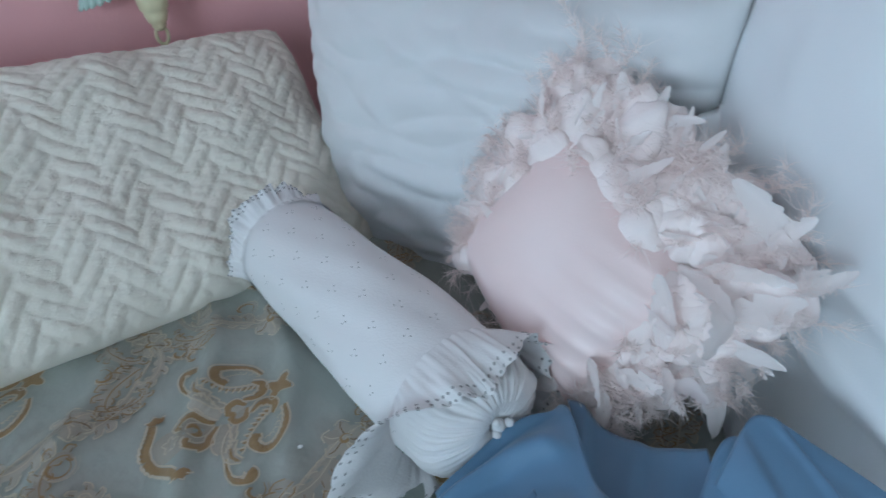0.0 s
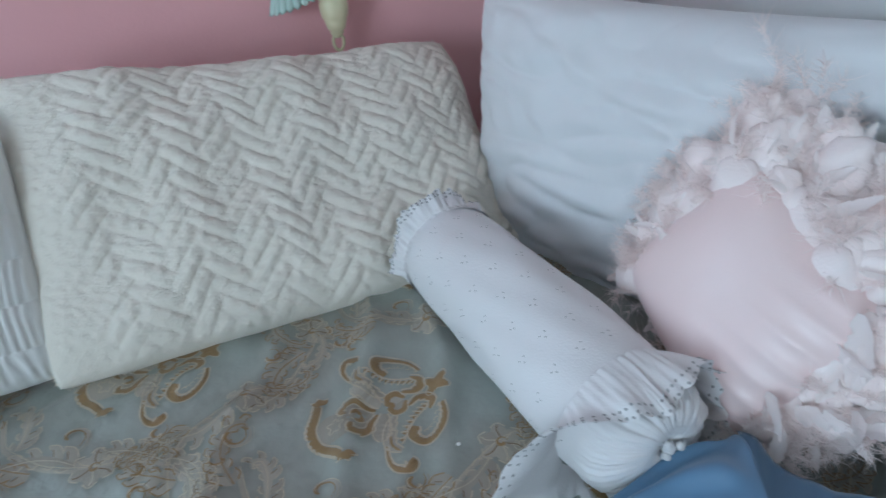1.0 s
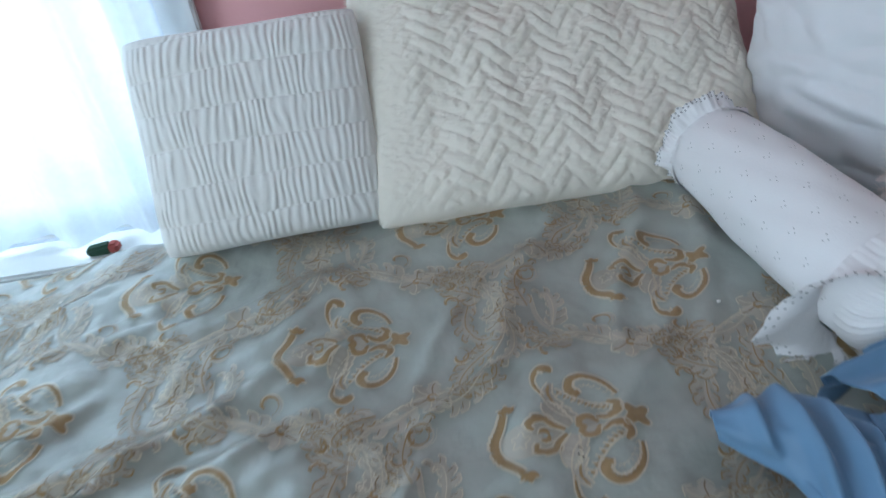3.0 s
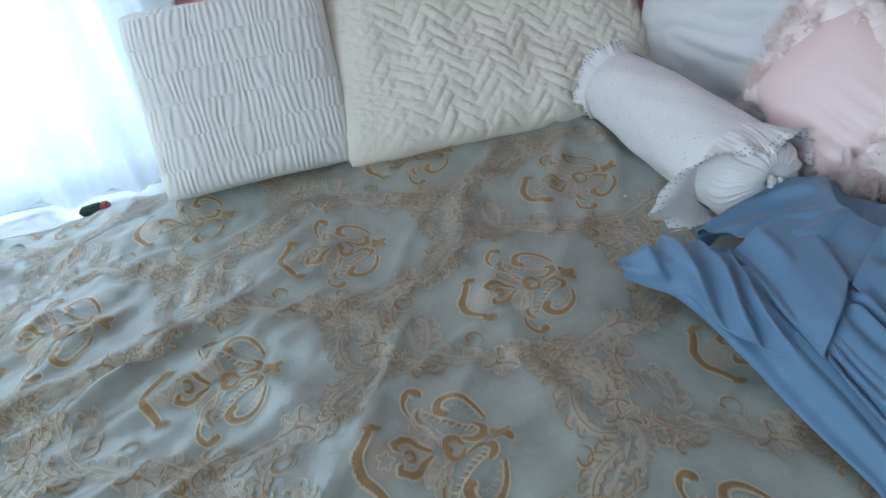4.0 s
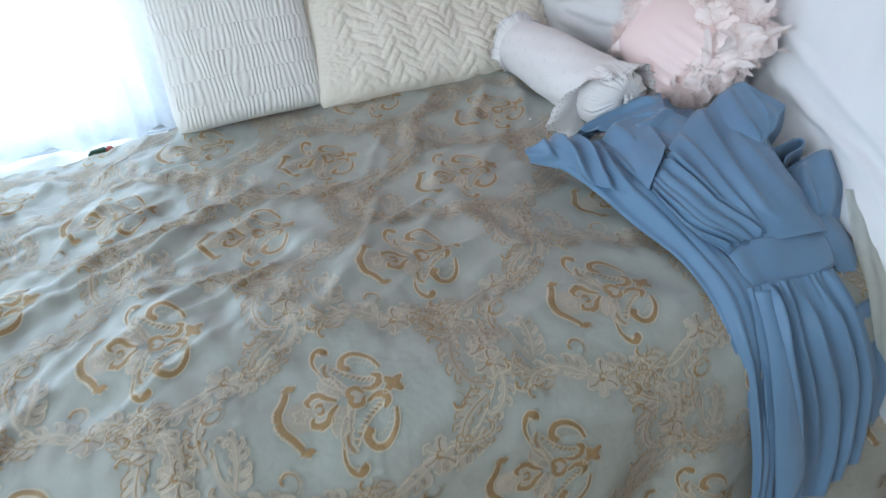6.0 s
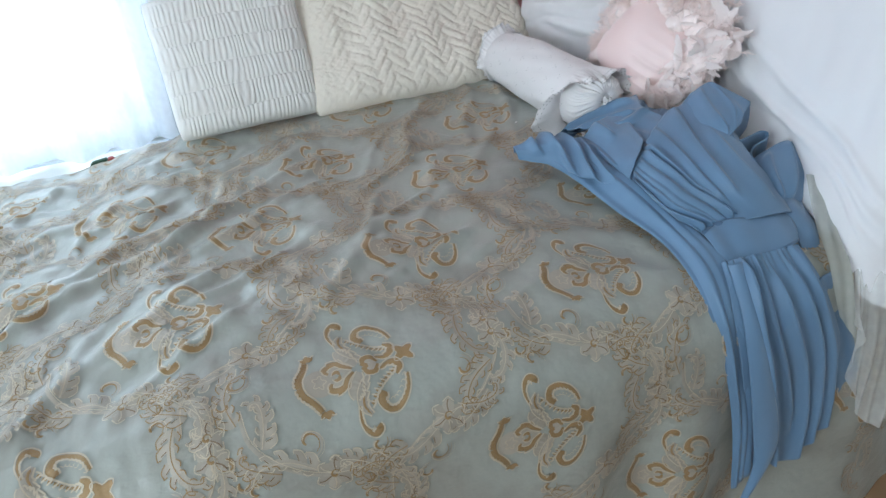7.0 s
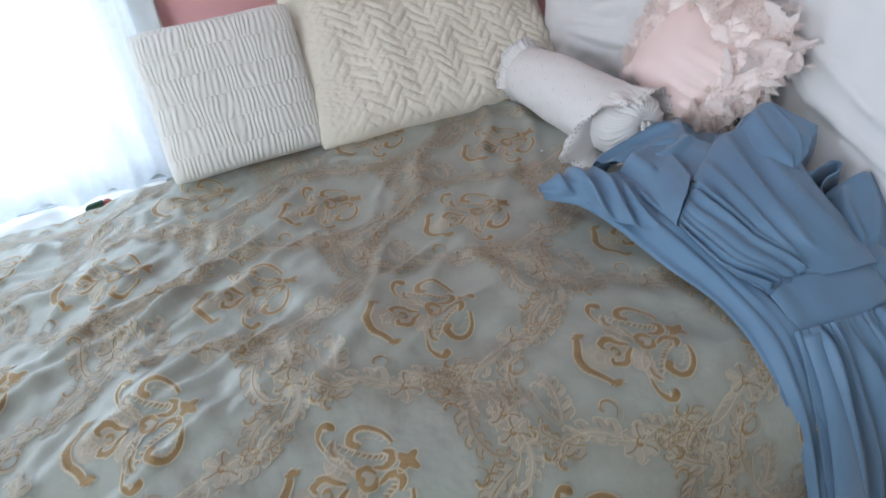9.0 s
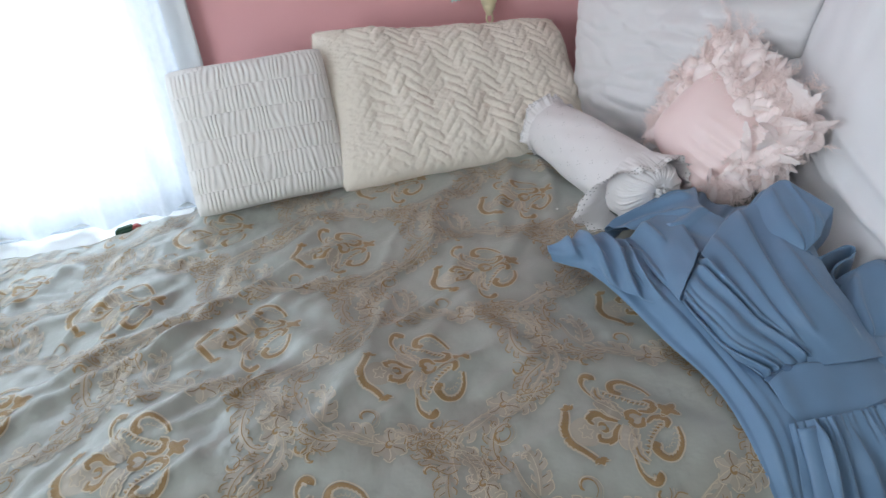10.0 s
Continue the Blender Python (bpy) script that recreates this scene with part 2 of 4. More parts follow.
def comforter_height(x, y):
    """Height of the comforter's top, without its rolled edges."""
    z = 0.594 + 0.036 * np.exp(-((x + 0.62) / 0.36) ** 2 - ((y - 0.06) / 0.26) ** 2)
    z = z + 0.010 * np.exp(-((x + 0.2) / 0.25) ** 2 - ((y - 0.05) / 0.2) ** 2) + 0.003 * smoothstep(0.5, 0.8, y) * smoothstep(-0.9, -0.6, x) - 0.040 * smoothstep(-0.6, -1.05, x) * smoothstep(0.45, 0.85, y)
    # broad quilted swells and the diagonal creases towards the window
    z = z + 0.0050 * wander(x, y, 0.30, 3) + 0.0026 * wander(x, y, 0.12, 5)
    left = smoothstep(-0.25, -0.75, x)
    for px, py, ang, w, ln, amp in CREASES:
        c, s = math.cos(radians(ang)), math.sin(radians(ang))
        a, b = (x - px) * c + (y - py) * s, -(x - px) * s + (y - py) * c
        b = b + 0.012 * np.sin(a * 17 + px * 9)
        z = z + amp * np.exp(-(b / w) ** 2 - (a / ln) ** 4)
    return z + left * 0.004 * wander(x, y, 0.14, 11) + 0.0011 * wander(x, y, 0.045, 12) * (0.5 + left)


rc = np.random.RandomState(4)
CREASES = [(-0.62, 0.38, 28, 0.020, 0.30, 0.016), (-0.80, 0.22, 34, 0.017, 0.28, 0.016), (-0.92, 0.44, 22, 0.022, 0.25, 0.015), (-0.78, 0.02, 40, 0.020, 0.2, 0.010),
           (-1.02, 0.16, 30, 0.03, 0.25, 0.016), (-0.50, 0.62, 12, 0.022, 0.22, 0.009), (-0.12, 0.60, 64, 0.018, 0.2, 0.010), (0.03, 0.62, 70, 0.015, 0.2, 0.012), (0.12, 0.60, 78, 0.014, 0.17, 0.011), (-0.02, 0.40, 60, 0.016, 0.14, 0.008),
           (-0.98, 0.66, 8, 0.025, 0.3, 0.010), (-0.40, 0.16, 120, 0.03, 0.14, 0.006), (-0.15, 0.20, 100, 0.02, 0.16, 0.006), (-1.2, 0.40, 25, 0.035, 0.3, 0.014)]
CREASES += [(rc.uniform(-1.5, -0.1), rc.uniform(-0.1, 0.75), rc.uniform(10, 65), rc.uniform(0.008, 0.016), rc.uniform(0.05, 0.15), rc.uniform(0.003, 0.008)) for _ in range(78)]


def comforter(x, v):
    """The place of the comforter at x along the bed and v across it, v running on over both rolled edges."""
    x, v = np.asarray(x, float), np.asarray(v, float)
    yc = np.clip(v, FRONT, BACK)
    z, y = comforter_height(x, yc), yc.copy()
    for s, r in ((FRONT - v, RF), (v - BACK, RB)):
        s = np.clip(s, 0, None)
        way = -1 if r == RF else 1
        full = 1.42
        th = np.clip(s / r, 0, full)
        rest = np.clip(s - full * r, 0, None)
        y = y + way * (r * np.sin(th) + rest * math.cos(full))
        z = z - r * (1 - np.cos(th)) - rest * math.sin(full)
        y = y + way * 0.018 * np.clip(rest / 0.2, 0, 1) * (np.sin(x * 21 + 1.3 * np.sin(x * 9)) - 0.2)
    return np.stack([x, y, z], -1)


def on_comforter(x, v, lift):
    """A place lifted off the comforter along its normal."""
    e = 0.002
    p = comforter(x, v)
    n = np.cross(comforter(x + e, v) - comforter(x - e, v), comforter(x, v + e) - comforter(x, v - e))
    n /= np.linalg.norm(n, axis=-1, keepdims=True)
    return p + n * np.asarray(lift)[..., None]


# the woven pattern: a half-drop lattice of medallions with leaf garlands between them
STAR, V1, V2 = np.array((-0.298, 0.514)), np.array((0.240, -0.182)), np.array((-0.166, -0.241))


def edge_points(t):
    """Middle line of a garland, from the tip of one medallion's cell to its side, as a slack S."""
    a, b = np.array((0.1325, 0.0)), np.array((-0.07, 0.216))
    d = b - a
    nrm = np.array((d[1], -d[0])) / np.linalg.norm(d)
    t = np.asarray(t)[..., None]
    return a + d * t + nrm * 0.03 * np.sin(t * 2 * math.pi)


def garland_tone(x, v):
    """1 in the taupe ground along the garlands, 0 in the blue-grey ground round the medallions."""
    q = np.stack([x - STAR[0], v - STAR[1]], -1)
    m = np.linalg.inv(np.stack([V1, V2], 1))
    ij = q @ m.T
    best = np.full(np.shape(x), 9.0)
    es = [edge_points(np.linspace(0, 1, 9)), edge_points(np.linspace(0, 1, 9)) * np.array((1, -1))]
    base = np.floor(ij)
    for di in (-1, 0, 1, 2):
        for dj in (-1, 0, 1, 2):
            org = (base[..., :1] + di) * V1 + (base[..., 1:] + dj) * V2
            loc = q - org
            for e in es:
                for k in e:
                    best = np.minimum(best, np.hypot(loc[..., 0] - k[0], loc[..., 1] - k[1]))
    return 1 - smoothstep(0.022, 0.052, best + 0.012 * wander(x, v, 0.05, 8))


nu, nv = 348, 236
gx, gv = np.meshgrid(np.linspace(-1.80, 0.99, nu), np.linspace(-0.80, 1.07, nv), indexing="ij")
GROUND = shade("brocade_ground", (0.362, 0.388, 0.350), 0.29, (0.310, 0.332, 0.298), 26, 0.22, 900, 0.15, spec=0.6, dist=0.001)
nt = GROUND.node_tree
at = nt.nodes.new("ShaderNodeAttribute")
at.attribute_name = "garland"
tone = nt.nodes.new("ShaderNodeMix")
tone.data_type = "RGBA"
tone.inputs["B"].default_value = (0.225, 0.20, 0.165, 1)
old = nt.nodes["Principled BSDF"].inputs["Base Color"].links[0].from_socket
nt.links.new(old, tone.inputs["A"])
damp = nt.nodes.new("ShaderNodeMath")
damp.operation, damp.inputs[1].default_value = "MULTIPLY", 0.28
nt.links.new(at.outputs["Fac"], damp.inputs[0])
nt.links.new(damp.outputs[0], tone.inputs["Factor"])
nt.links.new(tone.outputs["Result"], nt.nodes["Principled BSDF"].inputs["Base Color"])
pucker = nt.nodes.new("ShaderNodeTexNoise")
pucker.inputs["Scale"].default_value, pucker.inputs["Detail"].default_value = 38, 5
dent = nt.nodes.new("ShaderNodeBump")
dent.inputs["Strength"].default_value, dent.inputs["Distance"].default_value = 0.45, 0.006
weave_bump = nt.nodes["Principled BSDF"].inputs["Normal"].links[0].from_node
nt.links.new(nt.nodes["Texture Coordinate"].outputs["Object"], pucker.inputs["Vector"])
nt.links.new(pucker.outputs["Fac"], dent.inputs["Height"])
nt.links.new(dent.outputs["Normal"], weave_bump.inputs["Normal"])
quilt = thing("comforter", "blue-grey and gold brocade comforter, rumpled over the bed", "comforter")
fx, fv = gx.ravel(), gv.ravel()
cover = mesh_object("cover", comforter(gx, gv).reshape(-1, 3), [f for f in grid_faces(nu, nv) if fx[f[0]] < 0.635 or fv[f[0]] < -0.27], GROUND, quilt)
cover.data.attributes.new("garland", "FLOAT", "POINT").data.foreach_set("value", garland_tone(gx, gv).ravel())
thick = cover.modifiers.new("padding", "SOLIDIFY")
thick.thickness, thick.offset = 0.02, -1

GOLD = shade("gold_thread", (0.38, 0.255, 0.115), 0.36, (0.27, 0.175, 0.078), 420, 0.5, 1200, 0.1, 0.2)
LEAF = shade("taupe_thread", (0.44, 0.405, 0.335), 0.36, (0.345, 0.315, 0.26), 120, 0.35, 1200, 0.1, 0.1)
PALE = shade("pale_gold_thread", (0.62, 0.56, 0.44), 0.38, (0.46, 0.40, 0.285), 160, 0.3, 1200, 0.1, 0.2)
BROWN = shade("brown_thread", (0.26, 0.18, 0.105), 0.55, (0.17, 0.11, 0.06), 160, 0.3, 1200, 0.1)
nt = LEAF.node_tree
geo = nt.nodes.new("ShaderNodeNewGeometry")
mixer = nt.nodes["Principled BSDF"].inputs["Base Color"].links[0].from_node
nt.links.new(geo.outputs["Random Per Island"], mixer.inputs["Factor"])


class Threads:
    """Collects woven ribbons, drawn in the pattern's own plane and laid on the comforter."""

    def __init__(self):
        self.v, self.f, self.count = [], [], 0

    def ribbon(self, pts, width, lift, teeth=0, side=1, n=0):
        p = spline(pts, n or max(8, 7 * len(pts)) + 4 * teeth)
        t = np.linspace(0, 1, len(p))
        d = np.gradient(p, axis=0)
        d /= np.linalg.norm(d, axis=1, keepdims=True) + 1e-9
        nrm = np.stack([-d[:, 1], d[:, 0]], 1)
        w = width(t) if callable(width) else np.full(len(p), width)
        saw = 1 + (0.95 * ((t * teeth) % 1) ** 1.3 if teeth else 0)
        a = w * (saw if side >= 0 else 1)
        b = w * (saw if side <= 0 else 1)
        lift *= 0.8
        cols = [p + nrm * a[:, None], p - nrm * b[:, None]] if np.max(w) < 0.0015 else [p + nrm * a[:, None], p, p - nrm * b[:, None]]
        self.v.append(np.stack(cols, 1).reshape(-1, 2))
        self.lifts.append(np.tile([lift] * 2 if len(cols) == 2 else [lift * 0.8, lift, lift * 0.8], len(p)))
        self.f += grid_faces(len(p), len(cols), self.count)
        self.count += len(cols) * len(p)

    lifts = None

    def strip(self, a, b, c, lift):
        """A band between two edges with a raised middle line."""
        self.v.append(np.stack([a, b, c], 1).reshape(-1, 2))
        self.lifts.append(np.tile([lift * 0.5, lift * 0.9, lift * 0.5], len(a)))
        self.f += grid_faces(len(a), 3, self.count)
        self.count += 3 * len(a)

    def lay(self, name, material, label=""):
        xy = np.vstack(self.v)
        pts = on_comforter(xy[:, 0], xy[:, 1], np.concatenate(self.lifts))
        return mesh_object(name, pts, self.f, material, quilt, label)


def threads():
    t = Threads()
    t.lifts = []
    return t


def taper(w, end=0.15):
    return lambda t: w * (end + (1 - end) * np.sin(math.pi * np.clip(t, 0, 1)) ** 0.7)


def comma(w):
    return lambda t: w * (0.2 + 0.8 * smoothstep(0.0, 0.9, t)) * np.sqrt(np.clip(1.02 - t**8, 0.02, 1))


def lobed(fill, line, pts, wide, lobes, side, edge=0.0009, lift=0.0018):
    """A curved band with rounded lobes along one side, outlined in pale thread on both."""
    q = spline(pts, 6 * lobes + 1)
    t = np.linspace(0, 1, len(q))
    d = np.gradient(q, axis=0)
    d /= np.linalg.norm(d, axis=1, keepdims=True) + 1e-9
    nrm = np.stack([-d[:, 1], d[:, 0]], 1) * side
    w = wide(t)[:, None]
    saw = ((lobes * t) % 1)[:, None]
    scallop = 0.85 + 0.75 * saw ** 0.8
    outer, inner = q + nrm * w * scallop + d * w * 0.5 * saw, q - nrm * w * 0.85
    fill.strip(outer, q, inner, lift)
    line.ribbon(list(outer + nrm * edge), edge, lift + 0.0006, n=len(q))
    line.ribbon(list(inner - nrm * edge), edge * 0.8, lift + 0.0004, n=len(q))


def medallion(gold, pale, leaf, o):
    """Two toothed crescents over two crooks, a star before them and a palmette behind, mirrored on one axis."""
    turn = radians(4)
    c4, s4 = math.cos(turn), math.sin(turn)

    def at(a, b):
        return o + np.array((c4 * a - s4 * b, s4 * a + c4 * b))

    L = lambda pts, s: [at(0.90 * a, 0.78 * b * s) for a, b in pts]
    # the star, four hollow sides
    k = np.linspace(0, 2 * math.pi, 25)
    r = 0.0085 + 0.0085 * np.abs(np.cos(2 * k)) ** 2.2
    ring = np.stack([r * np.cos(k + 0.62), r * np.sin(k + 0.62)], 1)
    mid = np.repeat(at(0, 0)[None], 25, 0)
    gold.strip(mid + ring, mid + ring * 0.5, mid, 0.0022)
    pale.ribbon(list(mid + ring * 1.10), 0.0007, 0.0024, n=40)
    # the disc of the palmette
    disc = np.stack([0.021 * np.cos(k) * (1 + 0.10 * np.cos(5 * k)), 0.022 * np.sin(k)], 1)
    dm = np.repeat(at(-0.124, 0)[None], 25, 0)
    leaf.strip(dm + disc, dm + disc * 0.5, dm, 0.0014)
    pale.ribbon(list(dm + disc * np.array((0.36, 0.42)) * (1 + 0.25 * np.cos(5 * k))[:, None]), 0.0007, 0.0021, n=40)
    for s in (1, -1):
        lobed(gold, pale, L([(-0.053, 0.056), (-0.061, 0.071), (-0.055, 0.088), (-0.040, 0.091), (-0.025, 0.081), (-0.014, 0.064), (-0.008, 0.042)], s), lambda t: 0.0056 * (1 - 0.70 * t), 13, -s, 0.0012)
        # feathered line inside the crescent
        for j in range(6):
            a = np.array((-0.047 + 0.006 * j, 0.073 - 0.0012 * j * j))
            pale.ribbon(L([a, a + (0.004, -0.003), a + (0.007, 0.001)], s), 0.0006, 0.0020, n=6)
        lobed(gold, pale, L([(-0.024, 0.036), (-0.015, 0.026), (-0.018, 0.012), (-0.030, 0.007), (-0.045, 0.014)], s), lambda t: 0.0048 * np.sin(math.pi * np.clip(0.12 + 0.8 * t, 0, 1)), 4, -s, 0.0012)
        for j in range(8):
            a = np.array((-0.076 + 0.0066 * j, 0.071 - 0.0098 * j + 0.00052 * j * j))
            gold.ribbon(L([a, a + (0.0058, -0.0040)], s), 0.0020, 0.0020, n=4)
            pale.ribbon(L([a + (-0.001, 0.007), a + (0.006, 0.000), a + (-0.002, -0.006)], s), 0.0012, 0.0023, n=7)
        lobed(leaf, pale, L([(-0.080, 0.088), (-0.089, 0.072), (-0.086, 0.052), (-0.076, 0.032), (-0.066, 0.020)], s), lambda t: 0.0062 * np.sin(math.pi * np.clip(0.1 + 0.85 * t, 0, 1)), 5, s, 0.0011)
        gold.ribbon(L([(-0.082, 0.086), (-0.088, 0.070), (-0.083, 0.052)], s), taper(0.0022), 0.0022, n=10)
        lobed(gold, pale, L([(-0.094, 0.068), (-0.099, 0.092), (-0.095, 0.112), (-0.085, 0.120), (-0.077, 0.114), (-0.079, 0.108)], s), lambda t: 0.0012 + 0.0048 * smoothstep(0.05, 0.85, t), 4, -s, 0.0011)
        # heart between the crooks
        gold.ribbon(L([(-0.044, 0.003), (-0.052, 0.016), (-0.063, 0.016), (-0.067, 0.006), (-0.060, 0.0)], s), taper(0.0042, 0.4), 0.0021)
        pale.ribbon(L([(-0.042, 0.004), (-0.050, 0.021), (-0.066, 0.020), (-0.071, 0.006)], s), 0.0007, 0.0023)
        leaf.ribbon(L([(-0.046, 0.002), (-0.056, 0.008), (-0.064, 0.004)], s), 0.0055, 0.0013)
        # broad leaves beside the flower
        lobed(leaf, pale, L([(-0.076, 0.008), (-0.087, 0.026), (-0.094, 0.044), (-0.096, 0.056)], s), lambda t: 0.0092 * np.sin(math.pi * np.clip(0.12 + 0.8 * t, 0, 1)), 6, -s, 0.0011)
        # flower petals
        lobed(gold, pale, L([(-0.084, 0.004), (-0.096, 0.014), (-0.104, 0.026), (-0.116, 0.027), (-0.124, 0.019), (-0.120, 0.011)], s), lambda t: 0.0046 * np.sin(math.pi * np.clip(0.15 + 0.75 * t, 0, 1)), 5, -s, 0.0011)
        leaf.ribbon(L([(-0.086, 0.002), (-0.100, 0.014), (-0.114, 0.012), (-0.122, 0.004)], s), 0.0085, 0.0010)
        pale.ribbon(L([(-0.088, 0.001), (-0.100, 0.010), (-0.112, 0.012), (-0.118, 0.003)], s), 0.0008, 0.0021)
        gold.ribbon(L([(-0.104, 0.0), (-0.108, 0.008), (-0.116, 0.006)], s), taper(0.0026), 0.0020)
        # crown of the palmette
        lobed(gold, pale, L([(-0.168, 0.0), (-0.165, 0.016), (-0.157, 0.030), (-0.151, 0.042), (-0.147, 0.053)], s), lambda t: 0.0050 * (1 - 0.30 * t), 9, s, 0.0013)
        for da in (-0.9, 0.0, 0.9):
            gold.ribbon(L([(-0.142, 0.055), (-0.142 + 0.012 * math.sin(da), 0.055 + 0.012 * math.cos(da))], s), taper(0.0040, 0.4), 0.0022, n=6)
            pale.ribbon(L([(-0.142 + 0.011 * math.sin(da) - 0.003, 0.055 + 0.011 * math.cos(da)), (-0.142 + 0.0145 * math.sin(da), 0.055 + 0.0145 * math.cos(da)), (-0.142 + 0.011 * math.sin(da) + 0.003, 0.055 + 0.011 * math.cos(da))], s), 0.0007, 0.0024, n=7)


def acanthus(leaf, line, dark, p, ang, length, wide, bend, rnd):
    """A curling leaf: a rib with rounded lobes that sweep towards its tip, each outlined."""
    c, s = math.cos(ang), math.sin(ang)
    loc = np.array([(0, 0), (0.4, 0.08 * bend), (0.75, 0.26 * bend), (1.0, 0.58 * bend), (0.96, 0.86 * bend), (0.82, 0.84 * bend)]) * length
    pts = [p + np.array((a * c - b * s, a * s + b * c)) for a, b in loc]
    q = spline(pts, 25)
    d = np.gradient(q, axis=0)
    d /= np.linalg.norm(d, axis=1, keepdims=True) + 1e-9
    nrm = np.stack([-d[:, 1], d[:, 0]], 1)
    side = 1 if bend < 0 else -1
    leaf.ribbon(pts, lambda t: wide * (0.30 + 0.60 * np.sin(math.pi * t)), 0.0014, n=24)
    line.ribbon(list(q[::2]), 0.0006, 0.0022, n=24)
    for k in range(6):
        i = 1 + int(3.6 * k)
        for sd, size in ((side, 1.0), (-side, 0.6)):
            h = wide * (2.5 - 0.22 * k) * size
            b0, e, x = q[i], nrm[i] * sd, d[i]
            arc = [b0, b0 + e * h * 0.48 + x * h * 0.16, b0 + e * h * 0.86 + x * h * 0.55, b0 + e * h * 0.92 + x * h * 1.05]
            leaf.ribbon(arc, lambda t: h * 0.36 * np.sqrt(np.clip(1.03 - t**2.2, 0, 1)), 0.0012, n=10)
            line.ribbon([arc[1] + e * h * 0.14 - x * h * 0.34, arc[2] + e * h * 0.26 - x * h * 0.16, arc[3] + e * h * 0.08], 0.0007, 0.0021, n=8)
            if size == 1.0:
                dark.ribbon([arc[1] - e * h * 0.2 + x * h * 0.2, arc[2] - e * h * 0.12 + x * h * 0.12], 0.0005, 0.0021, n=5)
                line.ribbon([arc[3] + e * h * 0.08, arc[2] - e * h * 0.16 + x * h * 0.36], 0.0005, 0.0021, n=5)


def curl(line, p, r, a0, turn, w, lift=0.0021):
    t = np.linspace(0, 1, 9)
    a = a0 + turn * t
    rr = r * (1 - 0.72 * t)
    line.ribbon(list(p + np.stack([rr * np.cos(a), rr * np.sin(a)], 1)), comma(w), lift, n=20)


def garland(leaf, gold, pale, brown, o, s):
    """Leaves, curls and rosettes strung along one side of a cell."""
    rnd = random.Random(5 + s)
    M = np.array((1, s))

    def on(t, off):
        p, q = edge_points(np.array(t)), edge_points(np.array(t + 0.02))
        d = q - p
        nrm = np.array((-d[1], d[0])) / np.linalg.norm(d)
        return o + (p + nrm * off) * M, d * M

    for k in range(8):
        t = 0.04 + 0.92 * k / 7
        side = 1 if k % 2 else -1
        p, d = on(t, side * 0.006)
        ang = math.atan2(d[1], d[0]) + side * s * (0.55 + 0.30 * math.sin(k * 2.4)) + (math.pi if k % 5 == 3 else 0)
        ln = 0.044 + 0.018 * abs(math.sin(k * 1.9 + 0.4))
        acanthus(leaf, (pale, gold, pale, gold)[k % 4], brown, p, ang, ln, ln * 0.112, -side * s * (0.75 + 0.35 * math.cos(k * 1.7)), rnd)
    vine = [on(t, 0.003 * math.sin(t * 30))[0] for t in np.linspace(0, 1, 9)]
    leaf.ribbon(vine, 0.0026, 0.0013, n=30)
    pale.ribbon([q + 0.0030 for q in vine], 0.0006, 0.0019, n=30)
    for k, (t, off, r) in enumerate(((0.30, 0.040, 0.014), (0.62, -0.042, 0.016), (0.87, 0.036, 0.013), (0.12, -0.036, 0.012), (0.74, 0.040, 0.012))):
        c, d = on(t, off)
        a0 = rnd.uniform(0, 6.28)
        curl(gold, c, r, a0, s * 5.0, 0.0020)
        curl(leaf, c, r * 1.3, a0 - 0.2, s * 4.2, 0.0042, 0.0014)
        curl(pale, c, r * 1.55, a0 - 0.3, s * 4.2, 0.0008)
    for t, off, rad in ((0.5, 0.0, 1.0), (0.04, 0.0, 0.9)):
        c, d = on(t, off)
        for k in range(6):
            a = k * 1.047 + 0.3
            e = np.array((math.cos(a), math.sin(a)))
            x = np.array((-e[1], e[0]))
            leaf.ribbon([c + e * 0.004 * rad, c + e * 0.014 * rad, c + e * 0.024 * rad], lambda q: 0.0095 * rad * np.sin(math.pi * np.clip(0.15 + 0.8 * q, 0, 1)), 0.0019, n=7)
            (brown if k % 2 else pale).ribbon([c + e * 0.006 * rad, c + e * 0.016 * rad + x * 0.002, c + e * 0.023 * rad], 0.0007, 0.0025, n=8)
            pale.ribbon([c + e * 0.020 * rad + x * 0.008 * rad, c + e * 0.026 * rad, c + e * 0.020 * rad - x * 0.008 * rad], 0.0008, 0.0024, n=8)
        curl(gold, c, 0.007 * rad, 0, 6, 0.0022, 0.0026)


gold_lines, leaves, pale_lines, brown_lines = threads(), threads(), threads(), threads()
for i in range(-9, 10):
    for j in range(-9, 10):
        o = STAR + i * V1 + j * V2
        if -1.50 < o[0] < (0.40 if o[1] > -0.35 else 0.66) and -0.55 < o[1] < 1.0:
            g, p = threads(), threads()
            medallion(g, p, leaves, o)
            g.lay("brocade_medallion", GOLD, "gold woven scroll medallion")
            pale_lines.f += [tuple(a + pale_lines.count for a in f) for f in p.f]
            pale_lines.v += p.v
            pale_lines.lifts += p.lifts
            pale_lines.count += p.count
            for s in (1, -1):
                garland(leaves, gold_lines, pale_lines, brown_lines, o, s)
leaves.lay("brocade_leaves", LEAF, "taupe woven leaf garlands")["kind"] = "stuff"
gold_lines.lay("brocade_outline", GOLD, "gold woven outlines")["kind"] = "stuff"
brown_lines.lay("brocade_shadow_line", BROWN, "fine brown woven lines")["kind"] = "stuff"
pale_lines.lay("brocade_highlight", PALE, "pale gold woven threads")["kind"] = "stuff"

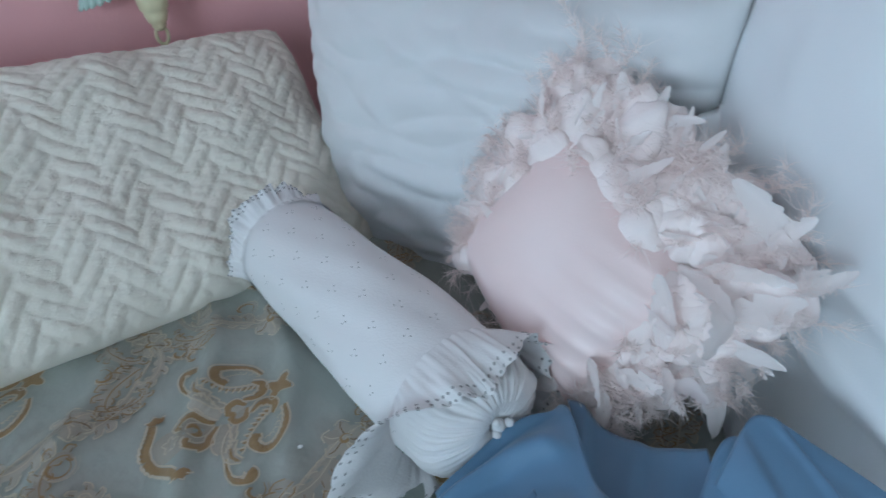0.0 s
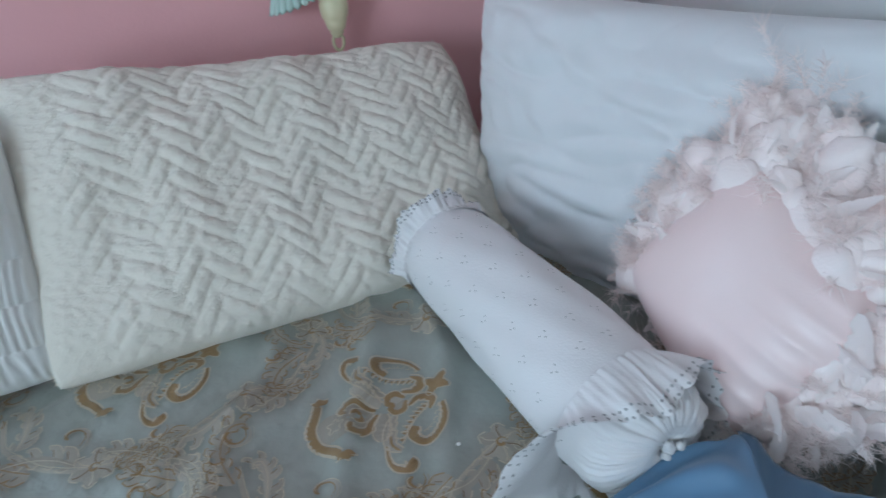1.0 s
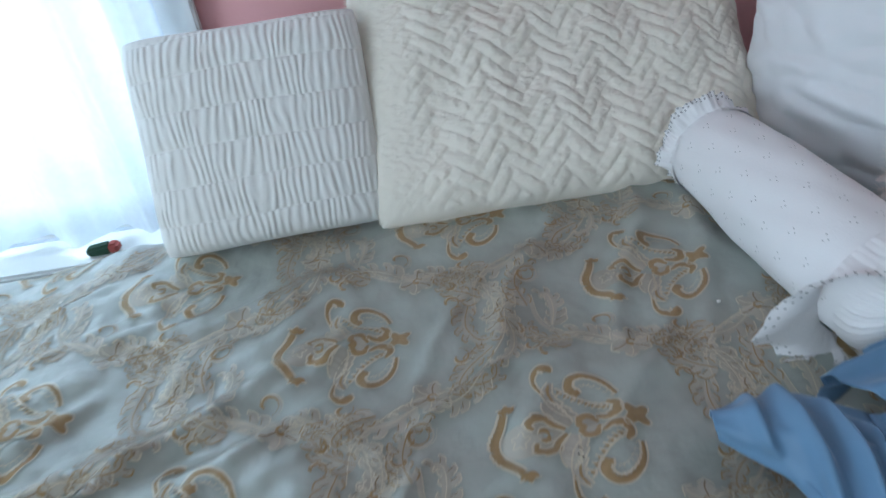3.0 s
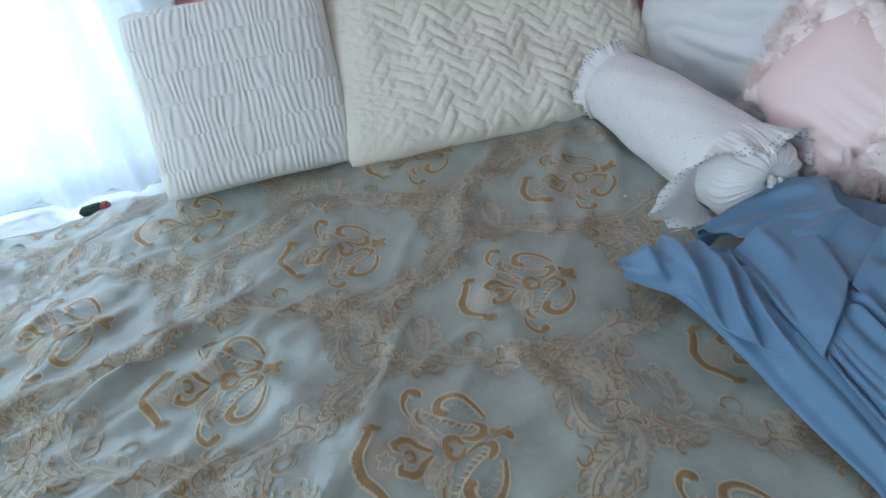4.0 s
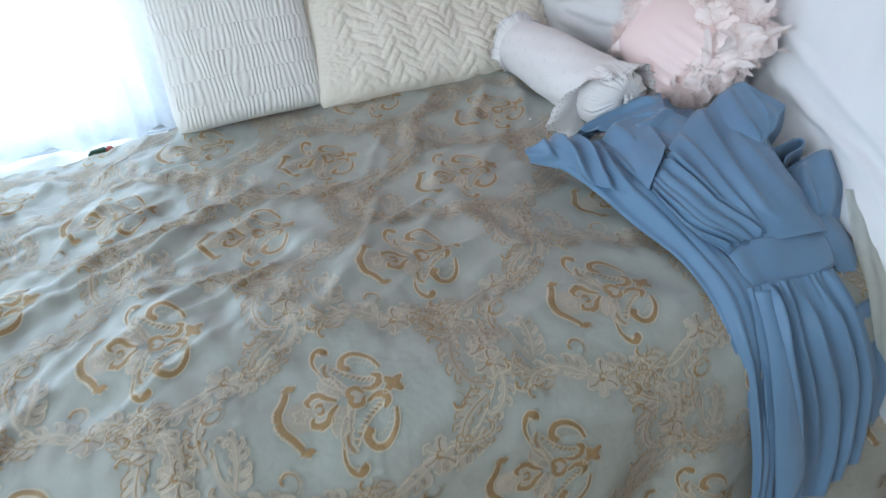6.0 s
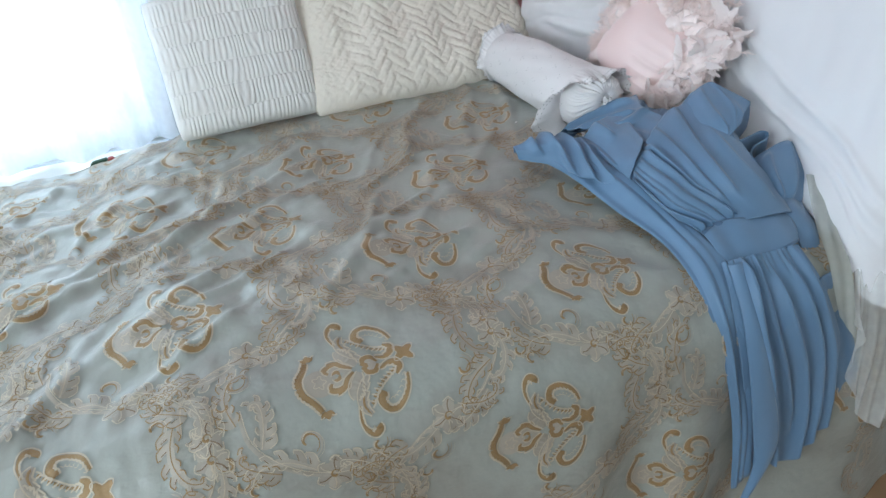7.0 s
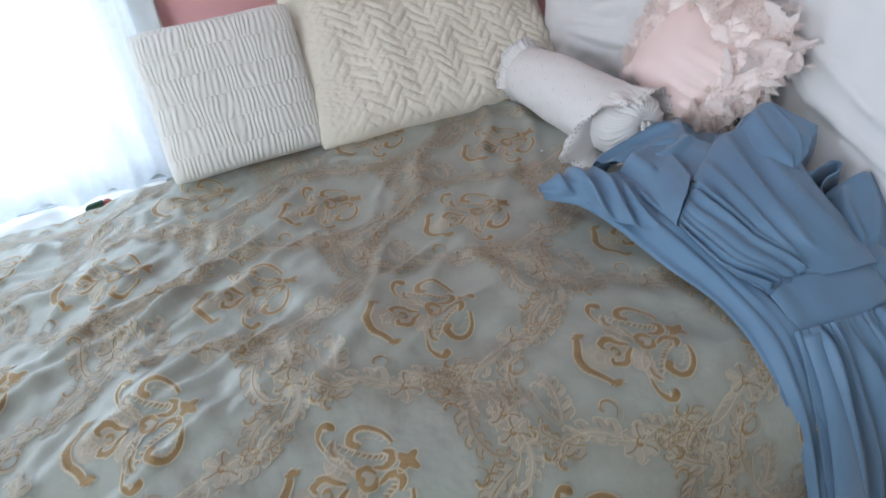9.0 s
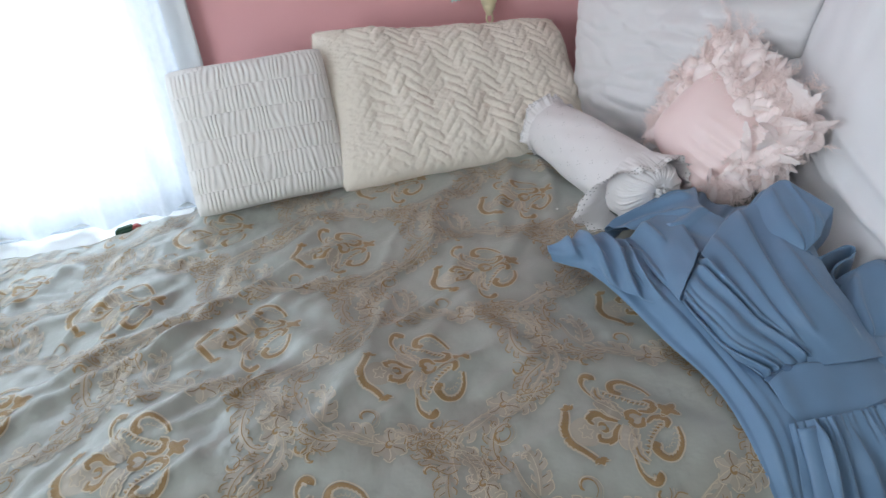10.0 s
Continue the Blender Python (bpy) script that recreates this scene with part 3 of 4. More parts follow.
# ---- pillows ----
def frame_of(centre, along, up):
    """A pose at centre with x along, y up and z out of the face."""
    a, u = Vector(along).normalized(), Vector(up)
    n = a.cross(u).normalized()
    u = n.cross(a)
    m = Matrix((a, u, n)).transposed().to_4x4()
    m.translation = centre
    return m


def pillow_points(w, h, t, nu, nv, face, pinch=0.05, power=2.6, back=0.6, soft=0.03):
    """Front and back of a stuffed pillow; face(x, y, edge) adds relief to the front, edge being 0 on the seam."""
    u, v = np.meshgrid(np.linspace(-1, 1, nu), np.linspace(-1, 1, nv), indexing="ij")
    edge = np.sqrt(np.clip((1 - np.abs(u) ** power) * (1 - np.abs(v) ** power), 0, 1))
    x = w / 2 * u * (1 - pinch * (1 - v**2) * np.abs(u) ** 3)
    y = h / 2 * v * (1 - pinch * (1 - u**2) * np.abs(v) ** 3)
    blunt = 1 - soft * (np.abs(u) * np.abs(v)) ** 5
    x, y = x * blunt, y * blunt
    ease = np.minimum(1, edge * 2.2)
    front = np.stack([x, y, t / 2 * edge**0.85 + face(x, y, ease) * ease], -1)
    rear = np.stack([x, y, -t / 2 * back * edge**0.85 - 0.0005], -1)
    return np.vstack([front.reshape(-1, 3), rear.reshape(-1, 3)]), grid_faces(nu, nv) + [f[::-1] for f in grid_faces(nu, nv, nu * nv)]


# cream plush pillow, quilted in a herringbone
def herringbone(x, y, e):
    """Domed finger-long blocks laid in a true herringbone, its rows a little askew."""
    w, ln = 0.0212, 3
    xx, yy = x + 0.005 * wander(x, y, 0.2, 21), y + 0.004 * wander(x, y, 0.16, 22)
    t = radians(45 + 7)
    p, q = (xx * math.cos(t) + yy * math.sin(t)) / w, (-xx * math.sin(t) + yy * math.cos(t)) / w
    i, j = np.floor(p), np.floor(q)
    m, n = np.mod(i - j, 2 * ln), np.mod(j - i, 2 * ln)
    flat = m < ln
    u = np.where(flat, (p - i + m) / ln, (q - j + n - 1) / ln)
    s = np.where(flat, q - j, p - i)
    tone = 0.75 + 0.45 * np.abs(np.sin((i - m) * 12.9 * flat + (i * 7.7 + (j - n) * 3.1) * (1 - flat) + j * 5.3 * flat))
    puff = np.clip(1 - np.abs(2 * u - 1) ** 3, 0, 1) * np.clip(1 - np.abs(2 * s - 1) ** 2, 0, 1)
    plain = smoothstep(-0.305, -0.235, x + 0.03 * (y < 0) * y / 0.22)
    return 0.0044 * plain * puff * tone + 0.008 * wander(x, y, 0.2, 23) + 0.0009 * wander(x, y, 0.020, 26) + 0.0005 * wander(x, y, 0.008, 27)


cream = thing("quilted_pillow", "cream plush pillow quilted in a herringbone, leaning on the wall", "pillow", frame_of((0.017, 0.926, 0.723), (0.661, 0.0575, -0.0545), (0, 0.2875, 0.2825)))
v, f = pillow_points(0.684, 0.418, 0.15, 400, 260, herringbone, 0.035, 3.6, 0.6, 0.045)
sag = lambda x, y: y - 0.016 * np.clip(1 - (x / 0.342) ** 2, 0, 1) * np.clip(y / 0.209, 0, 1) ** 2
twist = lambda x, y: -0.0196 * (x / 0.342) * (y / 0.209)
v[:, 2] += twist(v[:, 0], v[:, 1])
v[:, 1] = sag(v[:, 0], v[:, 1])
mesh_object("cover", v, f, CREAM_PLUSH, cream)
rf = np.random.RandomState(3)
hv, hf = [], []
for k in range(9000):
    side, q = rf.randint(4), rf.uniform(-0.98, 0.98)
    u, w = [(q, -1), (1, q), (q, 1), (-1, q)][side]
    blunt = (1 - 0.045 * (abs(u) * abs(w)) ** 5) * 0.992
    bx, by = 0.342 * u * (1 - 0.035 * (1 - w * w)) * blunt, 0.209 * w * (1 - 0.035 * (1 - u * u)) * blunt
    d = np.array([(0, -1), (1, 0), (0, 1), (-1, 0)][side]) + rf.normal(0, 0.6, 2)
    base = np.array((bx, float(sag(bx, by)), twist(bx, by) + rf.uniform(-0.006, 0.010)))
    tip = base + np.array((*d, rf.normal(0, 0.6))) * rf.uniform(0.002, 0.0055)
    n = len(hv)
    hv += [base - (0.0005, 0.0005, 0), base + (0.0005, 0.0005, 0), tip]
    hf.append((n, n + 1, n + 2))
mesh_object("fuzz", hv, hf, CREAM_PLUSH, cream)["kind"] = "stuff"
v, f = pillow_points(0.17, 0.20, 0.10, 40, 40, lambda x, y, e: 0.004 * np.abs(np.sin((x + 0.6 * y) * 120)), 0.05, 3.0)
lump = mesh_object("corner_fold", v, f, CREAM_PLUSH, cream, "folded back corner of the plush cover")
lump.matrix_local = pose(0.292, -0.070, -0.03, 0, 8, -12)

# ruched pillow
def ruched(x, y, e):
    row = 0.054
    yy = y + 0.004 * wander(x, y, 0.3, 31) + 0.01
    k = np.floor(yy / row)
    f = yy / row - k
    puff = np.sin(math.pi * f) ** 0.55
    ph = k * 1.7 + 0.6 * np.sin(k * 2.1)
    fold = np.sin(x * 560 - y * 70 + ph * 3 + 1.5 * wander(x, y, 0.07, 34) + 2.2 * np.sin(x * 61 + ph) + 2.6 * (f - 0.5) * np.sin(x * 37 + k) + f * 2.4)
    fold = np.sign(fold) * np.abs(fold) ** 0.8
    return 0.0042 * puff + 0.0017 * fold * (0.45 + 0.55 * puff) * (0.7 + 0.5 * wander(x, y, 0.04, 33))


gather = thing("ruched_pillow", "ivory pillow with rows of ruched gathers, leaning by the window", "pillow", frame_of((-0.470, 0.860, 0.744), (1, 0.078, -0.012), (0, 0.497, 0.868)))
v, f = pillow_points(0.365, 0.340, 0.12, 400, 248, ruched, 0.04, 3.2, 0.6, 0.05)
mesh_object("cover", v, f, RUCHED, gather)

# large white pillow against the headboard
def creased(x, y, e):
    return 0.010 * wander(x, y, 0.35, 41) + 0.008 * np.abs(wander(x * 0.6, y * 1.6, 0.14, 42)) + 0.003 * wander(x, y, 0.07, 43) + 0.005 * np.exp(-((y + 0.4 * x - 0.09) / 0.012) ** 2) * (x < 0.25) - 0.030 * np.exp(-((x - 0.21) / 0.075) ** 2 - ((y - 0.075) / 0.045) ** 2)


white = thing("white_pillow", "large white cotton pillow leaning on the headboard", "pillow", frame_of((0.470, 0.680, 0.755), (0.245, -0.57, 0.026), (0.12, 0.0, 0.80)))
v, f = pillow_points(0.61, 0.41, 0.17, 160, 120, creased, 0.06, 3.2)
mesh_object("pillowcase", v, f, WHITE_COTTON, white)


# ---- bolster ----
A0, A1, RAD = Vector((0.197, 0.742, 0.662)), Vector((0.238, 0.372, 0.662)), 0.070
bolster = thing("bolster", "white eyelet neck roll with ruffled ends, lying on the comforter", "bolster", frame_of((A0 + A1) / 2, A1 - A0, (0, 0, 1)))
LEN = (A1 - A0).length


def lathe(profile, n, wave=None):
    """Points round the x axis for (x, radius) pairs."""
    a = np.linspace(0, 2 * math.pi, n, endpoint=False)
    out = []
    for k, (x, r) in enumerate(profile):
        rr = r * np.ones(n) + (wave(a, k / (len(profile) - 1)) if wave else 0)
        out.append(np.stack([np.full(n, x), rr * np.cos(a), rr * np.sin(a)], 1))
    pts = np.stack(out, 1)
    return pts.reshape(-1, 3), grid_faces(n, len(profile), 0, True)


def roll_radius(x, a):
    t = x / LEN + 0.5
    soft = np.sin(math.pi * np.clip(t, 0, 1)) ** 0.5
    return RAD - 0.004 * np.clip(np.abs(x) / LEN * 2, 0, 1) ** 6 + soft * (0.003 * np.sin(2 * a + 5 * t) + 0.0014 * np.sin(5 * a - 9 * t) + 0.0009 * np.sin(9 * a + 16 * t))


na, nx = 96, 60
aa, xx = np.meshgrid(np.linspace(0, 2 * math.pi, na, endpoint=False), np.linspace(-LEN / 2, LEN / 2, nx), indexing="ij")
rr = roll_radius(xx, aa)
mesh_object("roll", np.stack([xx, rr * np.cos(aa), rr * np.sin(aa)], -1).reshape(-1, 3), grid_faces(na, nx, 0, True), EYELET, bolster)
for end in (1, -1):
    cap = [(end * (LEN / 2 + dx), r) for dx, r in ((-0.014, 0.0690), (-0.004, 0.0685), (0.008, 0.0655), (0.019, 0.059), (0.028, 0.049), (0.034, 0.037), (0.037, 0.026), (0.036, 0.016), (0.031, 0.008))]
    v, f = lathe(cap, 300, lambda a, t: (0.0030 * (1 - 2 * np.abs(np.sin(13 * a + 2.6 * np.sin(3 * a)))) + 0.0014 * np.sin(53 * a + 3 * np.sin(5 * a)) + 0.0022 * np.sin(4 * a + 1)) * smoothstep(0.0, 0.45, t) * (1.15 - 0.6 * t))
    v[:, 1] += 0.022 * smoothstep(0.0, 0.05, (v[:, 0] * end - LEN / 2)) ** 1.5
    mesh_object("gathered_end", v, f, EYELET, bolster, "drawn-up gathered end")
    knot = bmesh.new()
    for k, (y, z, r) in enumerate(((0.0, 0.0, 0.008), (0.007, 0.004, 0.005), (-0.006, 0.005, 0.0055), (0.003, -0.008, 0.005), (-0.007, -0.004, 0.0045))):
        m = Matrix.Translation((end * (LEN / 2 + 0.034 + 0.002 * k), y + 0.015, z)) @ Matrix.Diagonal((0.9, 1.0, 0.8, 1))
        bmesh.ops.create_icosphere(knot, subdivisions=2, radius=r, matrix=m)
    part("knot", knot, EYELET, bolster, smooth=True)

    # flounce: a soft strip sewn on behind the gathered end, falling forward on top and flopping outward at the window side
    na2, nr = 520, 22
    a2, s2 = np.meshgrid(np.linspace(0, 2 * math.pi, na2, endpoint=False), np.linspace(0, 1, nr), indexing="ij")
    scallop = 1 + 0.055 * (np.abs(np.sin(a2 * 21 + 0.6 * np.sin(2 * a2))) - 0.5) * smoothstep(0.6, 1, s2)
    around = lambda c, w: np.exp(-(((a2 - c + math.pi) % (2 * math.pi) - math.pi) / w) ** 2)
    crease = lambda f, ph: 1 - 2 * np.abs(np.sin(f * a2 / 2 + ph + 1.3 * np.sin(2 * a2 + ph) + 0.5 * np.sin(5 * a2)))
    pleat = crease(7, 0.4 + end) + 0.7 * crease(13, 1.9) * s2
    fine = np.sin(34 * a2 + 2.5 * np.sin(5 * a2 + 2 * s2)) + 0.6 * np.sin(57 * a2 + 2 * s2)
    if end > 0:
        flop = around(1.75, 0.85)
        wide = (0.060 + 0.020 * flop) * scallop * (1 + 0.16 * np.sin(3 * a2 + 1))
        lean = 0.14 + 0.78 * flop + 0.40 * around(-0.95, 0.40)
        out = wide * s2 * (lean - 0.34 * around(0.1, 0.7) * s2)
        fwd = wide * s2 * np.sqrt(np.clip(1 - lean**2, 0.05, 1)) * (1 - 0.9 * flop * s2)
        x2 = LEN / 2 - 0.034 + fwd + 0.006 * pleat * s2 * (lean + 0.1)
        r2 = RAD + 0.0015 + out + 0.0062 * pleat * (0.20 + lean) * s2**1.1 + 0.0010 * np.abs(pleat) + 0.0004 * fine
    else:
        wide = 0.032 * scallop
        lean = 0.40 + 0.28 * np.sin(2 * a2 + 0.6) + 0.15 * np.sin(5 * a2)
        x2 = -(LEN / 2 - 0.012 + wide * s2 * np.sqrt(np.clip(1 - lean**2, 0.05, 1))) + 0.003 * pleat * s2
        r2 = RAD - 0.0045 + wide * s2 * lean + 0.0052 * pleat * s2**1.2 + 0.0009 * fine * s2
    r2 = r2 + 0.007 * wander(a2 * 0.12, s2 * 0.05 + end, 0.05, 45) * s2
    pts = np.stack([x2, r2 * np.cos(a2), r2 * np.sin(a2)], -1)
    pts[..., 1] = np.maximum(pts[..., 1], -RAD + 0.004 + 0.004 * np.sin(a2 * 23) * s2)
    ruffle = mesh_object("flounce", pts.reshape(-1, 3), grid_faces(na2, nr, 0, True), EYELET, bolster, "scalloped eyelet ruffle")
    rv, rf2 = [], []
    for k in range(0, na2, 6):
        for row in ((20,) if k % 3 else (20, 17)):
            p, q1, q2 = pts[k, row], pts[(k + 1) % na2, row] - pts[k - 1, row], pts[k, row + 1] - pts[k, row - 1]
            e1, e2 = q1 / np.linalg.norm(q1), q2 / np.linalg.norm(q2)
            nrm = np.cross(e1, e2)
            nrm /= np.linalg.norm(nrm)
            for sgn in (1, -1):
                n0 = len(rv)
                rv += [p + nrm * 0.0008 * sgn + 0.0017 * (math.cos(t) * e1 + math.sin(t) * e2) for t in np.arange(6) * math.pi / 3]
                rf2.append(tuple(range(n0, n0 + 6)))
    mesh_object("eyelet_trim", rv, rf2, HOLE, bolster)["kind"] = "stuff"
re = np.random.RandomState(12)
rv, rf2 = [], []
for ix in range(9):
    for ia in range(13):
        x0 = -LEN / 2 + 0.035 + ix * (LEN - 0.07) / 8
        a0 = ia * 2 * math.pi / 13 + (ix % 2) * 0.24
        for dx, da in ((0, 0), (0.007, 0.05), (0.002, 0.11)):
            x1, a1 = x0 + dx + re.normal(0, 0.001), a0 + da
            r1 = float(roll_radius(np.array(x1), np.array(a1))) + 0.0008
            c, s = math.cos(a1), math.sin(a1)
            n0 = len(rv)
            rv += [np.array((x1 + 0.0012 * math.cos(t), r1 * c - 0.0009 * math.sin(t) * s, r1 * s + 0.0009 * math.sin(t) * c)) for t in np.arange(6) * math.pi / 3]
            rf2.append(tuple(range(n0, n0 + 6)))
mesh_object("eyelet_sprig", rv, rf2, HOLE, bolster)["kind"] = "stuff"

# ---- pink satin pillow with feather trim ----
ALONG, UP = Vector((-0.013, -0.164, -0.064)), Vector((0.075, -0.090, 0.112))
plume = thing("feather_pillow", "small pink satin pillow edged with white and pink feathers", "pillow", frame_of((0.396, 0.420, 0.732), ALONG, UP))
PW, PH = 0.235, 0.205


def satin(x, y, e):
    z = 0.004 * wander(x, y, 0.16, 51)
    for k in range(9):
        y0 = -0.10 + 0.025 * k
        z = z + 0.0030 * np.exp(-((y - y0 - 0.25 * (x - 0.05)) / 0.006) ** 2) * smoothstep(-0.01, 0.09, x)
    return z - 0.008 * np.exp(-((x - 0.03 + y * 0.6) / 0.02) ** 2) * smoothstep(-0.02, 0.08, -y)


mesh_object("cover", *pillow_points(PW, PH, 0.125, 90, 80, satin, 0.04, 2.8), PINK_SATIN, plume)


def feather_mesh(k):
    """A curved vane with a thicker quill and a few splits."""
    r = np.random.RandomState(60 + k)
    n = 16
    t = np.linspace(0, 1, n)
    bend, cup = r.uniform(-0.75, 0.75), r.uniform(0.3, 1.0)
    x, y, z = t, bend * t**2, cup * t**1.6 * (1 if k % 2 else -0.5) * 0.6
    w = r.uniform(0.12, 0.26) * np.sin(math.pi * np.clip(0.06 + 0.9 * t, 0, 1)) ** 0.6
    rows = []
    for s in (-1, -0.5, -0.04, 0.04, 0.5, 1):
        jag = 1 + (0.10 * r.normal(size=n) if abs(s) > 0.9 else 0)
        split = np.where(r.uniform(size=n) < 0.06, 0.6, 1) if abs(s) > 0.4 else 1
        rows.append(np.stack([x - 0.10 * abs(s) * w, y + s * w * jag * split, z + 0.25 * w * abs(s) ** 2], 1))
    pts = np.stack(rows, 0).reshape(-1, 3)
    me = bpy.data.meshes.new("feather")
    me.from_pydata([tuple(map(float, p)) for p in pts], [], grid_faces(6, n))
    me.polygons.foreach_set("use_smooth", [True] * len(me.polygons))
    me.materials.append(FEATHER)
    return me


FEATHERS = [feather_mesh(k) for k in range(8)]
rp = np.random.RandomState(77)


def rim(a, inset):
    """A place on the pillow's rim by angle, and the way out from it."""
    c, s = math.cos(a), math.sin(a)
    k = 1 / max(abs(c), abs(s)) * 0.92
    return np.array((PW / 2 * c * k * (1 - inset), PH / 2 * s * k * (1 - inset))), np.array((c, s))


def tuft_place(outer):
    """A place in the trim: flat position, height, way out and angle. It is widest on the far and lower sides."""
    a = rp.uniform(0, 2 * math.pi)
    while math.sin(a) < -0.75 and math.cos(a) < 0.25 and rp.uniform() < 0.9:
        a = rp.uniform(0, 2 * math.pi)
    c, s = math.cos(a), math.sin(a)
    p, d = rim(a, 0.10)
    reach = 0.012 + 0.040 * max(0, -c) * (s > -0.5) + 0.034 * max(0, c) ** 0.7 * smoothstep(-1.0, -0.6, s) + 0.070 * max(0, s) ** 0.8
    off = -0.018 + (reach * outer + 0.018) * rp.uniform() ** 0.8
    p = p + d * off
    return p, d, rp.uniform(-0.016, 0.022) + 0.022 - 0.28 * max(0.0, off) - 0.012 * max(0, -s), a


for k in range(66):
    p, d, z, a = tuft_place(1.0)
    turn = math.atan2(d[1], d[0]) + rp.normal(0, 0.9)
    ln = (0.028 + 0.016 * max(0, math.sin(a)) + 0.016 * max(0, math.cos(a))) * rp.uniform(0.6, 1.35)
    ob = new("feather", FEATHERS[k % 8])
    ob.parent = plume
    ob.matrix_local = Matrix.Translation((*p, z + 0.008)) @ Euler((rp.normal(0, 0.6), -rp.uniform(-0.4, 0.45), turn)).to_matrix().to_4x4() @ Matrix.Diagonal((ln, ln, ln, 1))

# soft wads of down under the barbs
ball = bmesh.new()
bmesh.ops.create_icosphere(ball, subdivisions=3, radius=1.0)
BALL = np.array([q.co[:] for q in ball.verts])
BALL_FACES = [tuple(q.index for q in f.verts) for f in ball.faces]
ball.free()
wv, wf = [], []
for k in range(420):
    p, d, z, a = tuft_place(0.80)
    r = rp.uniform(0.014, 0.026)
    lump = 1 + 0.14 * np.sin(BALL @ rp.normal(0, 3, 3) + k) + 0.04 * np.sin(BALL @ rp.normal(0, 8, 3))
    n0 = len(wv)
    wv += list(BALL * lump[:, None] * np.array((r, r, r * 0.55)) + np.array((*p, z - 0.014)))
    wf += [tuple(q + n0 for q in f) for f in BALL_FACES]
mesh_object("down_wad", wv, wf, DOWN_WAD, plume, "soft pinkish down")["kind"] = "stuff"

# small curled feathers that cover the down
sv, sf = [], []
SHAPES = [np.array([q.co[:] for q in m.vertices]) for m in FEATHERS]
STRIPS = grid_faces(6, 16)
for k in range(330):
    p, d, z, a = tuft_place(0.95)
    ln = rp.uniform(0.014, 0.030)
    m = np.array(Euler((rp.normal(0, 0.9), -rp.uniform(-0.6, 0.6), math.atan2(d[1], d[0]) + rp.normal(0, 1.0))).to_matrix())
    n0 = len(sv)
    sv += list((SHAPES[k % 8] * np.array((ln, ln * 1.25, ln))) @ m.T + np.array((*p, z - 0.004)))
    sf += [tuple(q + n0 for q in f) for f in STRIPS]
mesh_object("small_feather", sv, sf, FEATHER, plume, "small curled white feathers")["kind"] = "stuff"

# down: tufts of fine barbs that start together and curl apart
dv, df = [], []
for k in range(430):
    p, d, z, a = tuft_place(1.15)
    base = np.array((*p, z))
    main = np.array((*d, rp.uniform(-0.1, 0.5))) + rp.normal(0, 0.55, 3)
    main /= np.linalg.norm(main)
    size = rp.uniform(0.018, 0.038) * (1 + 0.3 * max(0, math.sin(a)))
    curlv = rp.normal(0, 0.9, 3)
    for b in range(80):
        along = rp.uniform(0.0, 0.8)
        o = base + main * size * along + curlv * size * 0.3 * along**2
        w = main * 0.55 + rp.normal(0, 0.75, 3)
        w /= np.linalg.norm(w)
        ln = size * rp.uniform(0.2, 0.5)
        sag = curlv * 0.5 + rp.normal(0, 0.5, 3)
        side = np.cross(w, rp.normal(0, 1, 3))
        side *= 0.00032 / (np.linalg.norm(side) + 1e-9)
        m1, tip = o + (w + sag * 0.15) * ln * 0.5, o + (w + sag * 0.7) * ln
        n0 = len(dv)
        dv += [o - side, o + side, m1 + side, m1 - side, tip]
        df += [(n0, n0 + 1, n0 + 2, n0 + 3), (n0 + 3, n0 + 2, n0 + 4)]
mesh_object("down_fluff", dv, df, DOWN, plume, "soft pinkish down")["kind"] = "stuff"


# ---- blue dress ----
def cloth(name, lines, fold, material, parent, nu=60, nv=90, lift=0.0, tuck=0.0015, label="", thick=0.0012):
    """A sheet of cloth through lines that run down it, side by side; fold(u, v) is its rise off that sheet."""
    rows = np.stack([spline(l, nv) for l in lines], 0)
    sheet = np.stack([spline(rows[:, k], nu) for k in range(nv)], 1)
    du, dv_ = np.gradient(sheet, axis=0), np.gradient(sheet, axis=1)
    n = np.cross(du, dv_)
    n /= np.linalg.norm(n, axis=-1, keepdims=True) + 1e-9
    n *= np.where(n[..., 2:] + -0.6 * n[..., 1:2] < 0, -1, 1)
    u, v = np.meshgrid(np.linspace(0, 1, nu), np.linspace(0, 1, nv), indexing="ij")
    rim_u = np.minimum(1, np.minimum(u, 1 - u) / 0.08) if tuck else 1
    h = lift + fold(u, v) - tuck * (1 - rim_u) ** 2
    ob = mesh_object(name, (sheet + n * h[..., None]).reshape(-1, 3), grid_faces(nu, nv), material, parent, label)
    if thick:
        m = ob.modifiers.new("cloth", "SOLIDIFY")
        m.thickness, m.offset = thick, -1
    return ob


def ridge(x):
    """Uneven folds, 0 to 1: a long soft side and a short steep one, no two alike."""
    x = x + 0.18 * np.sin(2.3 * x + 0.7)
    k = np.floor(x)
    f = x - k
    rise = smoothstep(0.0, 0.62, f) * (1 - smoothstep(0.62, 1.0, f))
    return rise * (0.55 + 0.45 * np.sin(k * 5.1 + 1.0))


dress = thing("dress", "blue crepe dress with flounced sleeves, laid over the comforter", "dress", (0.2, 0.0, 0.6))


def dress_part(name, lines, fold, material=None, dx=0.0, dy=0.0, **kw):
    return cloth(name, [[(x - 0.2 + dx, y + dy, z - 0.6) for x, y, z in l] for l in lines], fold, material or BLUE_CLOTH, dress, **kw)


